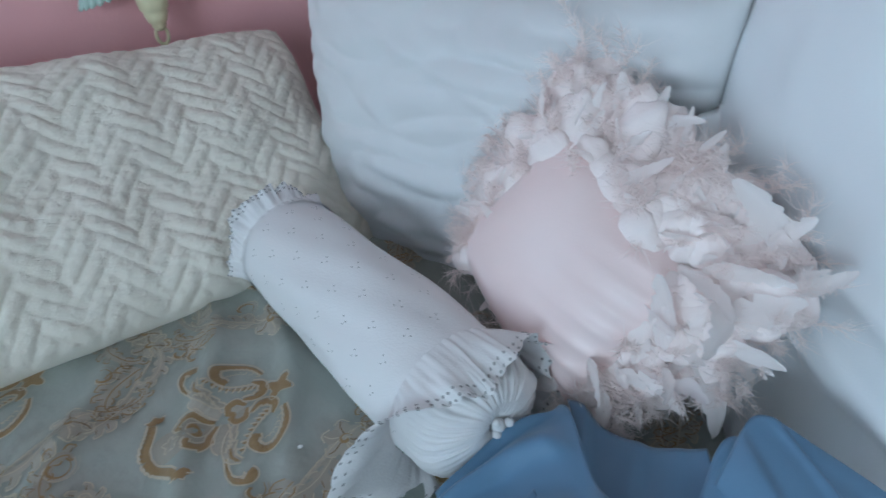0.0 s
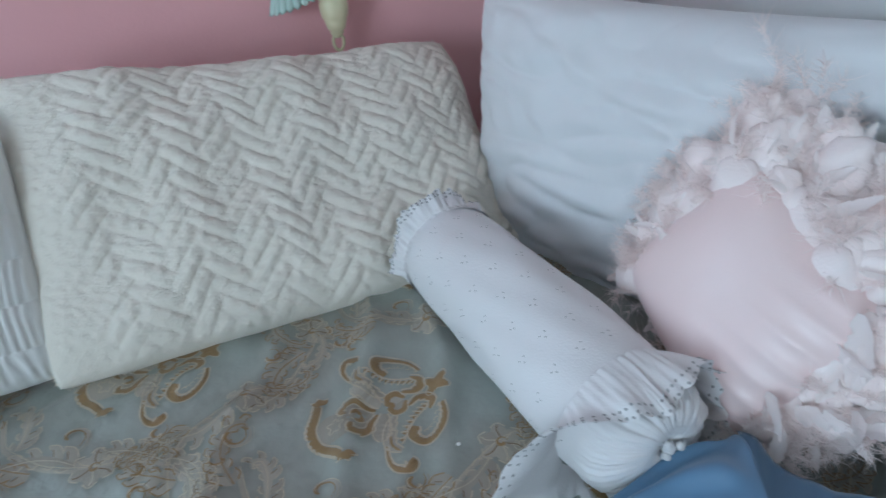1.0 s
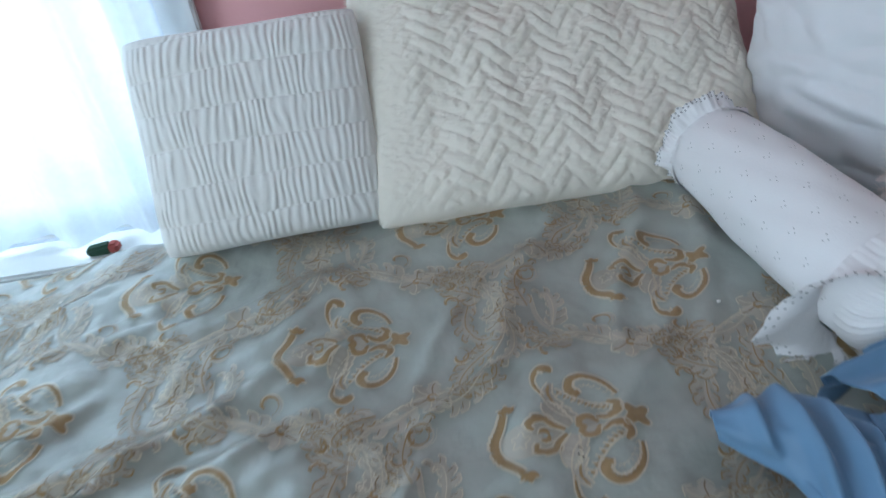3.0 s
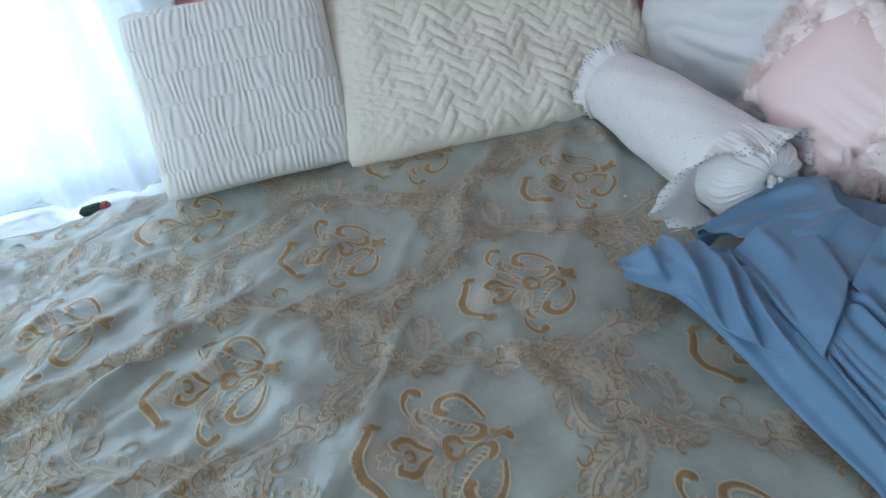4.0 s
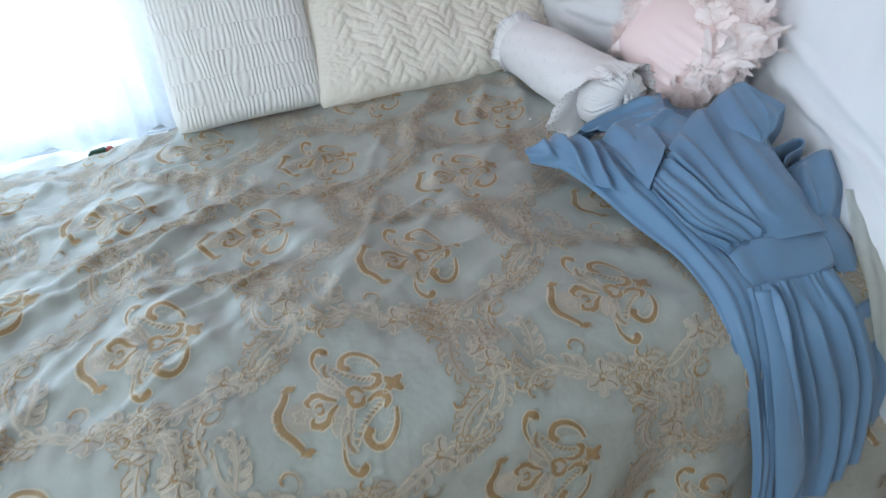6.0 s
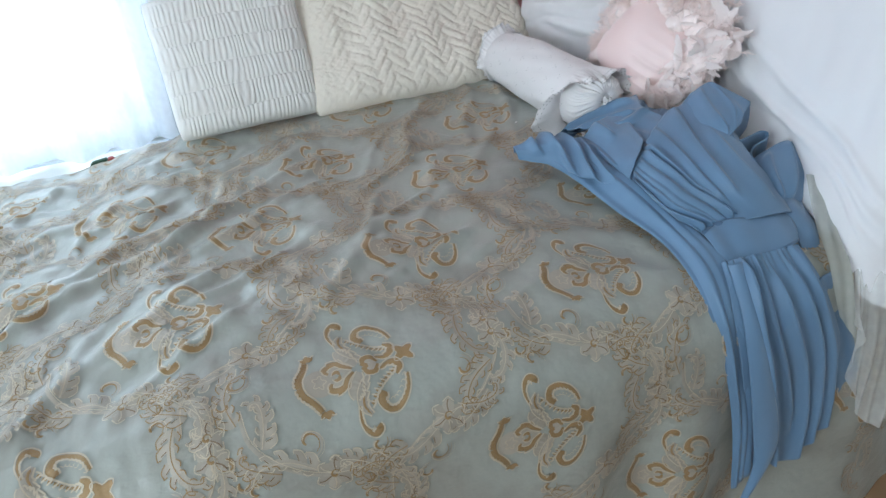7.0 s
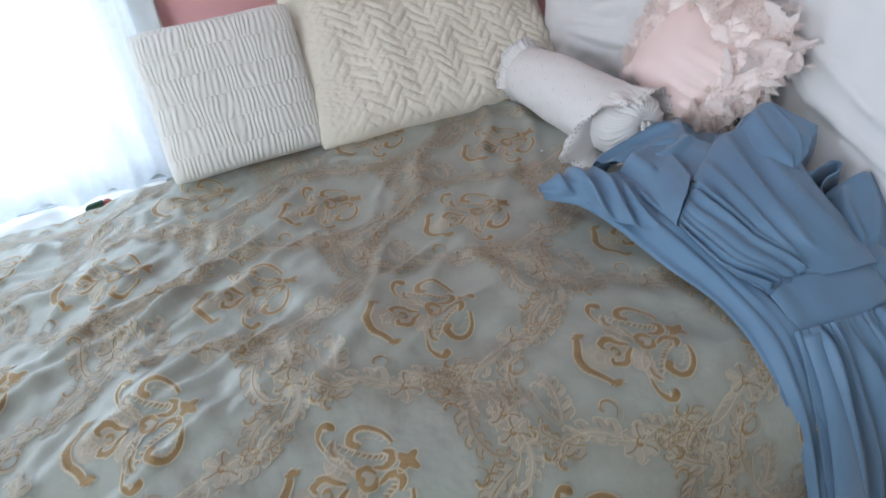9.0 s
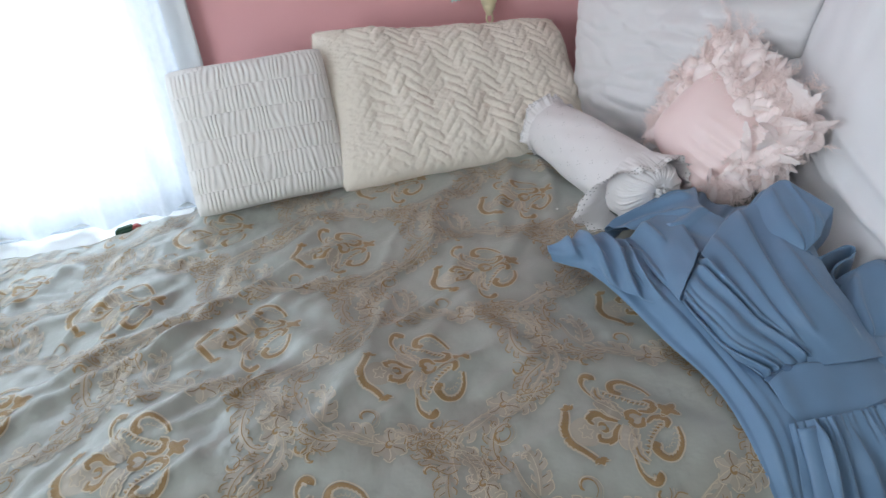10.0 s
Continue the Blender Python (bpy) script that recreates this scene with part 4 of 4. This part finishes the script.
def tucks(u, v, lines):
    """Single folds that run from u0 to u1 down the cloth, a soft flank on one side and a steep one on the other."""
    h = 0
    for u0, u1, w, rise, v0, v1 in lines:
        d = u - (u0 + (u1 - u0) * v + 0.02 * np.sin(5 * v + 9 * u0))
        h = h + rise * np.where(d < 0, np.exp(-(d / w) ** 2), np.exp(-(d / (0.38 * w)) ** 2)) * smoothstep(v0 - 0.08, v0 + 0.10, v) * smoothstep(v1 + 0.08, v1 - 0.10, v)
    return h


dress_part("back_panel", [[(0.085, 0.230, 0.640), (0.085, 0.15, 0.636), (0.095, 0.02, 0.622), (0.115, -0.10, 0.602), (0.118, -0.19, 0.575)], [(0.170, 0.190, 0.650), (0.165, 0.13, 0.648), (0.160, 0.02, 0.630), (0.165, -0.10, 0.612), (0.175, -0.19, 0.584)],
                          [(0.260, 0.130, 0.656), (0.255, 0.08, 0.652), (0.245, 0.00, 0.632), (0.240, -0.11, 0.614), (0.230, -0.19, 0.584)], [(0.330, 0.090, 0.664), (0.325, 0.05, 0.656), (0.315, -0.02, 0.632), (0.300, -0.12, 0.606), (0.285, -0.195, 0.570)]],
           lambda u, v: 0.013 * ridge(5.2 * u + 1.3 * v + 0.3 * np.sin(4 * v + 3 * u)) * (1 - 0.5 * v), nu=150, lift=0.0, dx=0.012, dy=0.010)
dress_part("side_panel", [[(-0.004, 0.281, 0.625), (0.031, 0.156, 0.622), (0.056, 0.022, 0.606), (0.071, -0.086, 0.600), (0.066, -0.175, 0.584), (0.066, -0.238, 0.532), (0.094, -0.264, 0.418), (0.114, -0.281, 0.301), (0.121, -0.300, 0.179)],
                          [(0.05, 0.235, 0.650), (0.075, 0.132, 0.650), (0.092, 0.018, 0.640), (0.100, -0.088, 0.620), (0.098, -0.178, 0.602), (0.090, -0.238, 0.552), (0.110, -0.266, 0.44), (0.132, -0.286, 0.33), (0.138, -0.304, 0.21)],
                          [(0.106, 0.185, 0.655), (0.116, 0.11, 0.650), (0.130, 0.015, 0.630), (0.132, -0.091, 0.612), (0.140, -0.184, 0.590), (0.125, -0.234, 0.550), (0.135, -0.258, 0.465), (0.155, -0.276, 0.352), (0.160, -0.294, 0.234)]],
           lambda u, v: 0.013 * ridge(3.8 * u + 1.1 * v + 0.12 * np.sin(7 * v)) * (0.4 + 0.6 * np.sin(math.pi * u)) + 0.003 * wander(u, v * 2, 0.6, 92), nu=110, lift=0.004, dx=0.026, dy=0.008)
dress_part("sleeve", [[(0.002, 0.298, 0.628), (0.060, 0.299, 0.640), (0.104, 0.281, 0.644), (0.140, 0.253, 0.640)], [(-0.004, 0.286, 0.646), (0.050, 0.262, 0.660), (0.094, 0.232, 0.656), (0.128, 0.190, 0.648)],
                      [(-0.006, 0.271, 0.645), (0.045, 0.234, 0.655), (0.085, 0.184, 0.655), (0.114, 0.121, 0.652)], [(0.000, 0.268, 0.626), (0.044, 0.205, 0.630), (0.068, 0.114, 0.636), (0.116, 0.045, 0.640)]],
           lambda u, v: tucks(v, u, [(0.18, 0.30, 0.06, 0.008, 0.0, 0.8), (0.36, 0.54, 0.07, 0.014, 0.0, 1.0), (0.56, 0.74, 0.06, 0.014, 0.1, 1.0), (0.74, 0.92, 0.06, 0.012, 0.2, 1.0)]) + 0.002 * wander(u, v, 0.4, 95), nu=70, nv=110, lift=0.003, label="crumpled short sleeve")
dress_part("shoulder_left", [[(0.096, 0.286, 0.628), (0.200, 0.326, 0.640), (0.296, 0.330, 0.655)], [(0.122, 0.301, 0.640), (0.216, 0.310, 0.660), (0.299, 0.308, 0.685)], [(0.146, 0.244, 0.664), (0.209, 0.239, 0.676), (0.262, 0.231, 0.692)],
                             [(0.197, 0.220, 0.674), (0.217, 0.174, 0.682), (0.273, 0.177, 0.692)], [(0.186, 0.118, 0.676), (0.224, 0.121, 0.684), (0.274, 0.121, 0.690)]],
           lambda u, v: tucks(u, v, [(0.12, 0.22, 0.05, 0.010, 0.0, 0.9), (0.26, 0.36, 0.06, 0.013, 0.0, 0.9), (0.44, 0.50, 0.05, 0.010, 0.0, 0.8), (0.66, 0.58, 0.06, 0.009, 0.2, 1.0)]) + 0.0025 * wander(u, v, 0.5, 96), nu=80, nv=60, lift=0.006, tuck=0)
dress_part("collar_back", [[(0.322, 0.339, 0.660), (0.332, 0.268, 0.664), (0.364, 0.215, 0.686)], [(0.273, 0.256, 0.664), (0.285, 0.201, 0.670), (0.326, 0.165, 0.688)], [(0.240, 0.200, 0.662), (0.262, 0.150, 0.668), (0.300, 0.120, 0.680)]],
           lambda u, v: 0.010 * ridge(3.2 * v + 1.2 * u), nu=24, nv=70, lift=0.0, label="inside of the back neckline")
dress_part("yoke", [[(0.140, 0.253, 0.640), (0.128, 0.141, 0.645), (0.120, 0.048, 0.652)], [(0.158, 0.242, 0.668), (0.161, 0.166, 0.672), (0.143, 0.070, 0.674)], [(0.226, 0.265, 0.675), (0.205, 0.185, 0.680), (0.186, 0.116, 0.682)]],
           lambda u, v: tucks(u, v, [(0.10, 0.05, 0.10, 0.010, 0.0, 0.7), (0.55, 0.40, 0.10, 0.008, 0.0, 0.45)]) + 0.0015 * wander(u, v, 0.5, 97), nu=70, nv=60, lift=0.010)
dress_part("gathered_bust", [[(0.124, 0.053, 0.650), (0.126, -0.037, 0.635), (0.153, -0.105, 0.614)], [(0.142, 0.075, 0.668), (0.150, -0.040, 0.648), (0.186, -0.100, 0.622)], [(0.186, 0.116, 0.678), (0.195, -0.026, 0.655), (0.224, -0.104, 0.626)]],
           lambda u, v: 0.019 * ridge(5.6 * u + 0.35 * np.sin(3.2 * v + 1) + 0.08 * np.sin(14 * v)) * (0.45 + 0.55 * np.abs(np.cos(math.pi * (v * 0.9 + 0.05)))) * smoothstep(0, 0.08, v) * smoothstep(1, 0.93, v) + 0.010 * np.sin(math.pi * v) * np.sin(math.pi * u), nu=110, nv=70, lift=0.006)
# dark strip painting the shade in the crease above the gathers
dress_part("seam", [[(0.188, 0.118, 0.683), (0.145, 0.076, 0.674), (0.122, 0.049, 0.653)], [(0.184, 0.114, 0.683), (0.141, 0.072, 0.674), (0.119, 0.046, 0.653)]], lambda u, v: 0.0 * u, BLUE_SEAM_SHADE, nu=5, nv=30, lift=0.0095, tuck=0, label="seam above the gathers, its crease shade coloured in dark blue")
dress_part("bodice", [[(0.184, 0.112, 0.678), (0.193, -0.029, 0.657), (0.217, -0.112, 0.627)], [(0.267, 0.169, 0.694), (0.229, -0.025, 0.668), (0.244, -0.121, 0.630)], [(0.312, 0.180, 0.700), (0.255, -0.036, 0.672), (0.271, -0.125, 0.630)],
                      [(0.361, 0.195, 0.714), (0.295, -0.003, 0.680), (0.307, -0.125, 0.625)], [(0.364, 0.128, 0.690), (0.324, -0.009, 0.664), (0.331, -0.118, 0.612)]],
           lambda u, v: tucks(u, v, [(0.08, 0.14, 0.07, 0.008, 0.0, 0.75), (0.36, 0.30, 0.14, 0.010, 0.0, 0.7), (0.58, 0.70, 0.10, 0.007, 0.25, 0.85)]) + 0.004 * smoothstep(1.0, 0.6, v) + 0.0016 * wander(u, v, 0.5, 91), nu=140, lift=0.0065, tuck=0.0004)
dress_part("shoulder_flap", [[(0.313, 0.174, 0.702), (0.298, 0.095, 0.695), (0.311, 0.028, 0.668)], [(0.344, 0.183, 0.722), (0.315, 0.085, 0.712), (0.318, 0.034, 0.690)], [(0.380, 0.192, 0.735), (0.348, 0.099, 0.722), (0.319, 0.042, 0.700)],
                             [(0.391, 0.152, 0.732), (0.367, 0.088, 0.722), (0.344, 0.057, 0.705)], [(0.404, 0.097, 0.722), (0.374, 0.079, 0.716), (0.354, 0.064, 0.708)]],
           lambda u, v: tucks(u, v, [(0.34, 0.30, 0.10, 0.006, 0.0, 1.0), (0.60, 0.66, 0.05, 0.003, 0.0, 1.0)]) + 0.0015 * wander(u, v, 0.5, 98), nu=90, nv=60, lift=0.004, tuck=0, label="turned-up flounce of the shoulder")
winding = [(0.404, 0.097, 0.722), (0.359, 0.075, 0.706), (0.322, 0.051, 0.700), (0.327, 0.034, 0.690), (0.361, 0.039, 0.690), (0.389, 0.045, 0.690), (0.403, 0.039, 0.686), (0.389, 0.028, 0.680), (0.364, 0.024, 0.676), (0.349, 0.017, 0.668), (0.345, -0.002, 0.660), (0.366, 0.002, 0.655)]
dress_part("flounce_edge", [[(x + 0.016, y + 0.012, z - 0.055) for x, y, z in winding], [(x + 0.009, y + 0.006, z - 0.026) for x, y, z in winding], winding],
           lambda u, v: 0.0012 * np.sin(40 * v + 3 * u), nu=20, nv=190, lift=0.0, tuck=0, label="winding edge of the shoulder flounce")
dress_part("flounce_hem", [[(x + 0.0012, y + 0.001, z) for x, y, z in winding], [(x, y, z + 0.0014) for x, y, z in winding], [(x - 0.0012, y - 0.001, z) for x, y, z in winding]], lambda u, v: 0.0 * u, nu=5, nv=190, lift=0.0006, tuck=0)
dress_part("back_sleeve", [[(0.345, 0.010, 0.650), (0.316, -0.037, 0.645), (0.317, -0.062, 0.632)], [(0.405, 0.011, 0.672), (0.354, -0.055, 0.655), (0.330, -0.090, 0.628)], [(0.458, 0.013, 0.665), (0.426, -0.047, 0.638), (0.368, -0.095, 0.608)]],
           lambda u, v: tucks(u, v, [(0.30, 0.45, 0.12, 0.008, 0.1, 1.0), (0.66, 0.70, 0.14, 0.008, 0.0, 0.9)]) + 0.0015 * wander(u, v, 0.5, 99), nu=60, lift=0.004)
dress_part("side_strip", [[(0.300, -0.070, 0.624), (0.300, -0.160, 0.594), (0.322, -0.236, 0.480)], [(0.340, -0.066, 0.628), (0.334, -0.160, 0.598), (0.345, -0.244, 0.486)], [(0.378, -0.080, 0.606), (0.366, -0.158, 0.573), (0.358, -0.240, 0.480)]],
           lambda u, v: 0.003 * np.sin(5 * v + 2 * u), nu=30, nv=60, lift=0.006)
band = [[(0.149, -0.113, 0.618), (0.147, -0.141, 0.610), (0.149, -0.167, 0.597)], [(0.191, -0.102, 0.624), (0.183, -0.148, 0.614), (0.181, -0.179, 0.602)], [(0.246, -0.118, 0.630), (0.238, -0.155, 0.618), (0.236, -0.181, 0.604)], [(0.317, -0.121, 0.622), (0.305, -0.145, 0.614), (0.290, -0.170, 0.602)]]
dress_part("waistband", band, lambda u, v: 0.003 * np.sin(5 * u + 3 * v) + 0.0015 * np.sin(17 * u), nu=60, nv=30, lift=0.0062, tuck=0.0004, label="smooth waistband")
# dark strips paint the crease shade along the waistband's edges
for k in (0, 2):
    line = [l[k] for l in band][:3 if k == 0 else 4]
    dress_part("seam", [[(x, y + 0.0010, z) for x, y, z in line], [(x, y, z + 0.0010) for x, y, z in line], [(x, y - 0.0010, z) for x, y, z in line]], lambda u, v: 0.003 * np.sin(5 * v + 1.5 * k) + 0.0015 * np.sin(17 * v), BLUE_SEAM_SHADE, nu=6, nv=40, lift=0.0066, tuck=0, label="seam of the waistband, its crease shade coloured in dark blue")
dress_part("skirt", [[(0.126, -0.176, 0.600), (0.110, -0.222, 0.570), (0.116, -0.258, 0.479), (0.136, -0.272, 0.379), (0.150, -0.288, 0.273)], [(0.158, -0.180, 0.604), (0.150, -0.236, 0.555), (0.168, -0.264, 0.455), (0.190, -0.280, 0.345), (0.192, -0.296, 0.235)],
                     [(0.195, -0.183, 0.606), (0.196, -0.244, 0.540), (0.225, -0.268, 0.430), (0.240, -0.284, 0.320), (0.236, -0.300, 0.215)], [(0.232, -0.184, 0.604), (0.245, -0.244, 0.540), (0.276, -0.267, 0.440), (0.290, -0.282, 0.340), (0.286, -0.295, 0.245)],
                     [(0.268, -0.182, 0.598), (0.290, -0.240, 0.540), (0.326, -0.261, 0.444), (0.342, -0.276, 0.343), (0.337, -0.286, 0.275)]],
           lambda u, v: tucks(u, v, [(0.20, 0.27, 0.06, 0.020, 0.02, 1.1), (0.36, 0.46, 0.05, 0.010, 0.0, 0.8), (0.52, 0.60, 0.07, 0.014, 0.1, 1.1), (0.70, 0.76, 0.06, 0.012, 0.1, 1.1), (0.86, 0.90, 0.06, 0.012, 0.0, 1.1)]) + 0.005 * ridge(15 * u) * (1 - smoothstep(0.0, 0.20, v)) + 0.002 * wander(u, v, 0.5, 94), nu=150, nv=100, lift=0.010, dx=0.014, dy=0.008)
dress_part("skirt_fold", [[(0.128, -0.184, 0.602), (0.118, -0.240, 0.545), (0.126, -0.272, 0.450), (0.146, -0.290, 0.330), (0.152, -0.304, 0.250), (0.136, -0.312, 0.17)], [(0.150, -0.188, 0.604), (0.146, -0.248, 0.540), (0.164, -0.280, 0.440), (0.190, -0.300, 0.330), (0.184, -0.310, 0.265), (0.150, -0.316, 0.18)]],
           lambda u, v: 0.005 * np.sin(math.pi * u), nu=20, nv=80, lift=0.016, dx=0.014, dy=0.008, label="pressed fold hanging down the skirt")
dress_part("tie", [[(0.278, -0.225, 0.560), (0.320, -0.262, 0.430), (0.335, -0.286, 0.275), (0.385, -0.304, 0.150), (0.429, -0.314, 0.083)], [(0.300, -0.228, 0.562), (0.345, -0.272, 0.430), (0.385, -0.296, 0.275), (0.425, -0.312, 0.150), (0.434, -0.318, 0.080)], [(0.312, -0.222, 0.556), (0.360, -0.262, 0.434), (0.411, -0.284, 0.279), (0.459, -0.304, 0.148), (0.439, -0.316, 0.075)]],
           lambda u, v: 0.007 * ridge(1.8 * u + 0.2), nu=30, nv=70, lift=0.004, dx=0.012, dy=0.008, label="pointed sash end")

# ---- white cloth over the headboard, with a tulle hem ----
drape = thing("white_drape", "white satin cloth with a tulle hem hung over the headboard", "drape", (0.55, 0.0, 0.9))


def drape_part(name, lines, fold, material, **kw):
    return cloth(name, [[(x - 0.55, y, z - 0.9) for x, y, z in l] for l in lines], fold, material, drape, **kw)


def swags(u, v):
    return 0.007 * np.exp(-((v - 0.52 - 0.22 * u) / 0.018) ** 2) * smoothstep(0.1, 0.3, u) + 0.006 * np.exp(-((v - 0.68 - 0.10 * u) / 0.02) ** 2) + 0.004 * np.exp(-((v - 0.60 - 0.3 * u) / 0.016) ** 2) + 0.006 * wander(u, v, 0.5, 71) + 0.003 * wander(u * 2, v, 0.25, 72)


drape_part("cloth", [[(0.668, 0.440, 1.335), (0.630, 0.435, 1.10), (0.580, 0.425, 0.96), (0.555, 0.415, 0.86), (0.545, 0.395, 0.74), (0.54, 0.37, 0.60)],
                     [(0.662, 0.300, 1.335), (0.600, 0.280, 1.10), (0.545, 0.265, 0.92), (0.508, 0.245, 0.78), (0.475, 0.230, 0.68), (0.435, 0.215, 0.58)],
                     [(0.660, 0.120, 1.335), (0.590, 0.110, 1.10), (0.525, 0.095, 0.90), (0.475, 0.080, 0.76), (0.445, 0.070, 0.67), (0.415, 0.060, 0.59)],
                     [(0.660, -0.040, 1.335), (0.585, -0.055, 1.10), (0.495, -0.075, 0.88), (0.440, -0.095, 0.74), (0.405, -0.115, 0.66), (0.375, -0.130, 0.60)],
                     [(0.664, -0.130, 1.335), (0.610, -0.155, 1.10), (0.520, -0.190, 0.86), (0.455, -0.215, 0.70), (0.410, -0.235, 0.60), (0.380, -0.258, 0.51)],
                     [(0.700, -0.160, 1.335), (0.700, -0.200, 1.10), (0.670, -0.260, 0.86), (0.630, -0.300, 0.68), (0.590, -0.325, 0.56), (0.555, -0.340, 0.46)]],
           swags, WHITE_SATIN, nu=110, nv=110, lift=0.0, tuck=0.02)
part("hanging_fold", at_bed((-0.45 + 0.09, 0.38 - 0.16, 0.40), (-0.45 + 0.15, 0.38 + 0.42, 0.438), 0.012), WHITE_SATIN, drape, "cloth doubled over the top")
drape_part("tulle_hem", [[(0.400, -0.100, 0.63), (0.372, -0.130, 0.60), (0.352, -0.165, 0.575)], [(0.395, -0.180, 0.60), (0.368, -0.225, 0.55), (0.350, -0.258, 0.49)], [(0.400, -0.240, 0.56), (0.378, -0.290, 0.43), (0.372, -0.308, 0.30)],
                         [(0.480, -0.300, 0.52), (0.450, -0.325, 0.39), (0.440, -0.335, 0.27)], [(0.580, -0.345, 0.50), (0.570, -0.355, 0.37), (0.560, -0.362, 0.26)]],
           lambda u, v: 0.012 * v * np.sin(2 * math.pi * (6 * u + 0.4 * v)) + 0.006 * v * np.sin(2 * math.pi * 14 * u), TULLE, nu=140, nv=40, lift=0.006, tuck=0, thick=0, label="gathered see-through tulle")
# tulle lying in shade; the shade is in its grey-green colour
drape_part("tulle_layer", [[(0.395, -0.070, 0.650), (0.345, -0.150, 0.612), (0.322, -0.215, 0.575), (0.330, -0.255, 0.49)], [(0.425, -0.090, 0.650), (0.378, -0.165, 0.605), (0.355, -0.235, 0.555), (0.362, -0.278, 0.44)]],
           lambda u, v: 0.0012 * np.sin(2 * math.pi * (1.6 * u + v)), SHADE_TULLE, nu=40, nv=50, lift=0.004, tuck=0, thick=0, label="tulle underlayer with its shade put into a grey-green tint")

# ---- sheer curtain at the window ----
curtain = thing("curtain", "sheer white voile curtain, glowing with daylight", "curtain", (-1.3, 1.07, 0.5))
cloth("voile", [[(x + 1.3, 0.02 * math.sin(x * 9), z - 0.5) for z in (2.16, 1.6, 1.0, 0.502 - 0.012 * math.sin((x + 2.1) * 2.1) ** 2)] for x in (-2.10, -1.85, -1.60, -1.35, -1.10, -0.90, -0.75, -0.635)],
      lambda u, v: 0.026 * np.sin(2 * math.pi * (9 * u + 0.3 * np.sin(5 * u))) * (0.6 + 0.4 * v) + 0.004 * np.sin(2 * math.pi * 23 * u), VOILE, curtain, nu=260, nv=50, tuck=0, thick=0)
v, f = lathe([(x, 0.006) for x in np.linspace(-0.82, 0.68, 8)], 12)
mesh_object("hem", np.stack([v[:, 0], v[:, 1] * 0.6, v[:, 2] * 0.5 - 0.004], 1), f, VOILE, curtain)

# things on the ledge and on the wall
scarf = thing("printed_cloth", "folded dark green cloth with a red flower print on the ledge", "cloth", (-0.862, 1.020, 0.478))
for name, mat_, lo, hi in (("fold", GREEN_CLOTH, (-0.034, -0.012, 0.0), (0.014, 0.012, 0.020)), ("flower_print", RED_CLOTH, (0.008, -0.013, 0.002), (0.030, 0.011, 0.019))):
    bm = box(lo, hi, 0.005, 3)
    for q in bm.verts:
        q.co.z += 0.003 * math.sin(q.co.x * 70) * (q.co.z > 0.008)
    part(name, bm, mat_, scarf)
# block added where the casing shows dark between curtain and pillow
grey_strip = part("grey_strip", box((-0.690, 1.00, 0.478), (-0.672, 1.012, 0.520), 0.003), STRIP_GREY)
tagged(grey_strip, "small grey block put in for the shaded gap beside the curtain", "catch")

pull = thing("ring_pull", "cream turned finial with a ring, under a mint pleated shell", "wall ornament", (0.174, 1.125, 0.838))
prof = [(0.018, 0.002), (0.020, 0.006), (0.026, 0.011), (0.030, 0.0105), (0.033, 0.014), (0.046, 0.018), (0.049, 0.0175), (0.052, 0.021), (0.066, 0.023), (0.082, 0.022), (0.09, 0.001)]
v, f = lathe(prof, 40)
mesh_object("finial", np.stack([v[:, 1], v[:, 2], v[:, 0]], 1), f, CREAM_PLASTIC, pull)
a, b = np.meshgrid(np.linspace(0, 2 * math.pi, 28, endpoint=False), np.linspace(0, 2 * math.pi, 10, endpoint=False), indexing="ij")
ring = np.stack([(0.0085 + 0.0028 * np.cos(b)) * np.cos(a), 0.0028 * np.sin(b), 0.012 + (0.014 + 0.0028 * np.cos(b)) * np.sin(a)], -1)
fr = [(i * 10 + j, ((i + 1) % 28) * 10 + j, ((i + 1) % 28) * 10 + (j + 1) % 10, i * 10 + (j + 1) % 10) for i in range(28) for j in range(10)]
mesh_object("ring", ring.reshape(-1, 3), fr, CREAM_PLASTIC, pull)
a, s = np.meshgrid(np.linspace(math.pi, 2 * math.pi, 120), np.linspace(0, 1, 14), indexing="ij")
shell = np.stack([-0.052 + (0.030 + 0.014 * s) * np.cos(a) * (1 + 0.05 * np.cos(a * 22) * s), 0.016 + (0.028 + 0.004 * s) * np.sin(a) * (0.9 + 0.06 * np.cos(a * 22)), 0.132 - 0.056 * s + 0.012 * np.cos(a) + 0.004 * np.abs(np.sin(a * 11)) * s], -1)
sh = mesh_object("shell", shell.reshape(-1, 3), grid_faces(120, 14), MINT, pull, "mint pleated shell")
sh.modifiers.new("wall", "SOLIDIFY").thickness = 0.002

speck = bmesh.new()
bmesh.ops.create_icosphere(speck, subdivisions=1, radius=0.003, matrix=Matrix.Translation((0.096, 0.479, float(comforter(np.array(0.096), np.array(0.479))[2]) + 0.003)) @ Matrix.Diagonal((1, 0.7, 0.6, 1)))
tagged(part("lint", speck, LINT), "tiny white fleck of lint on the comforter", "lint")
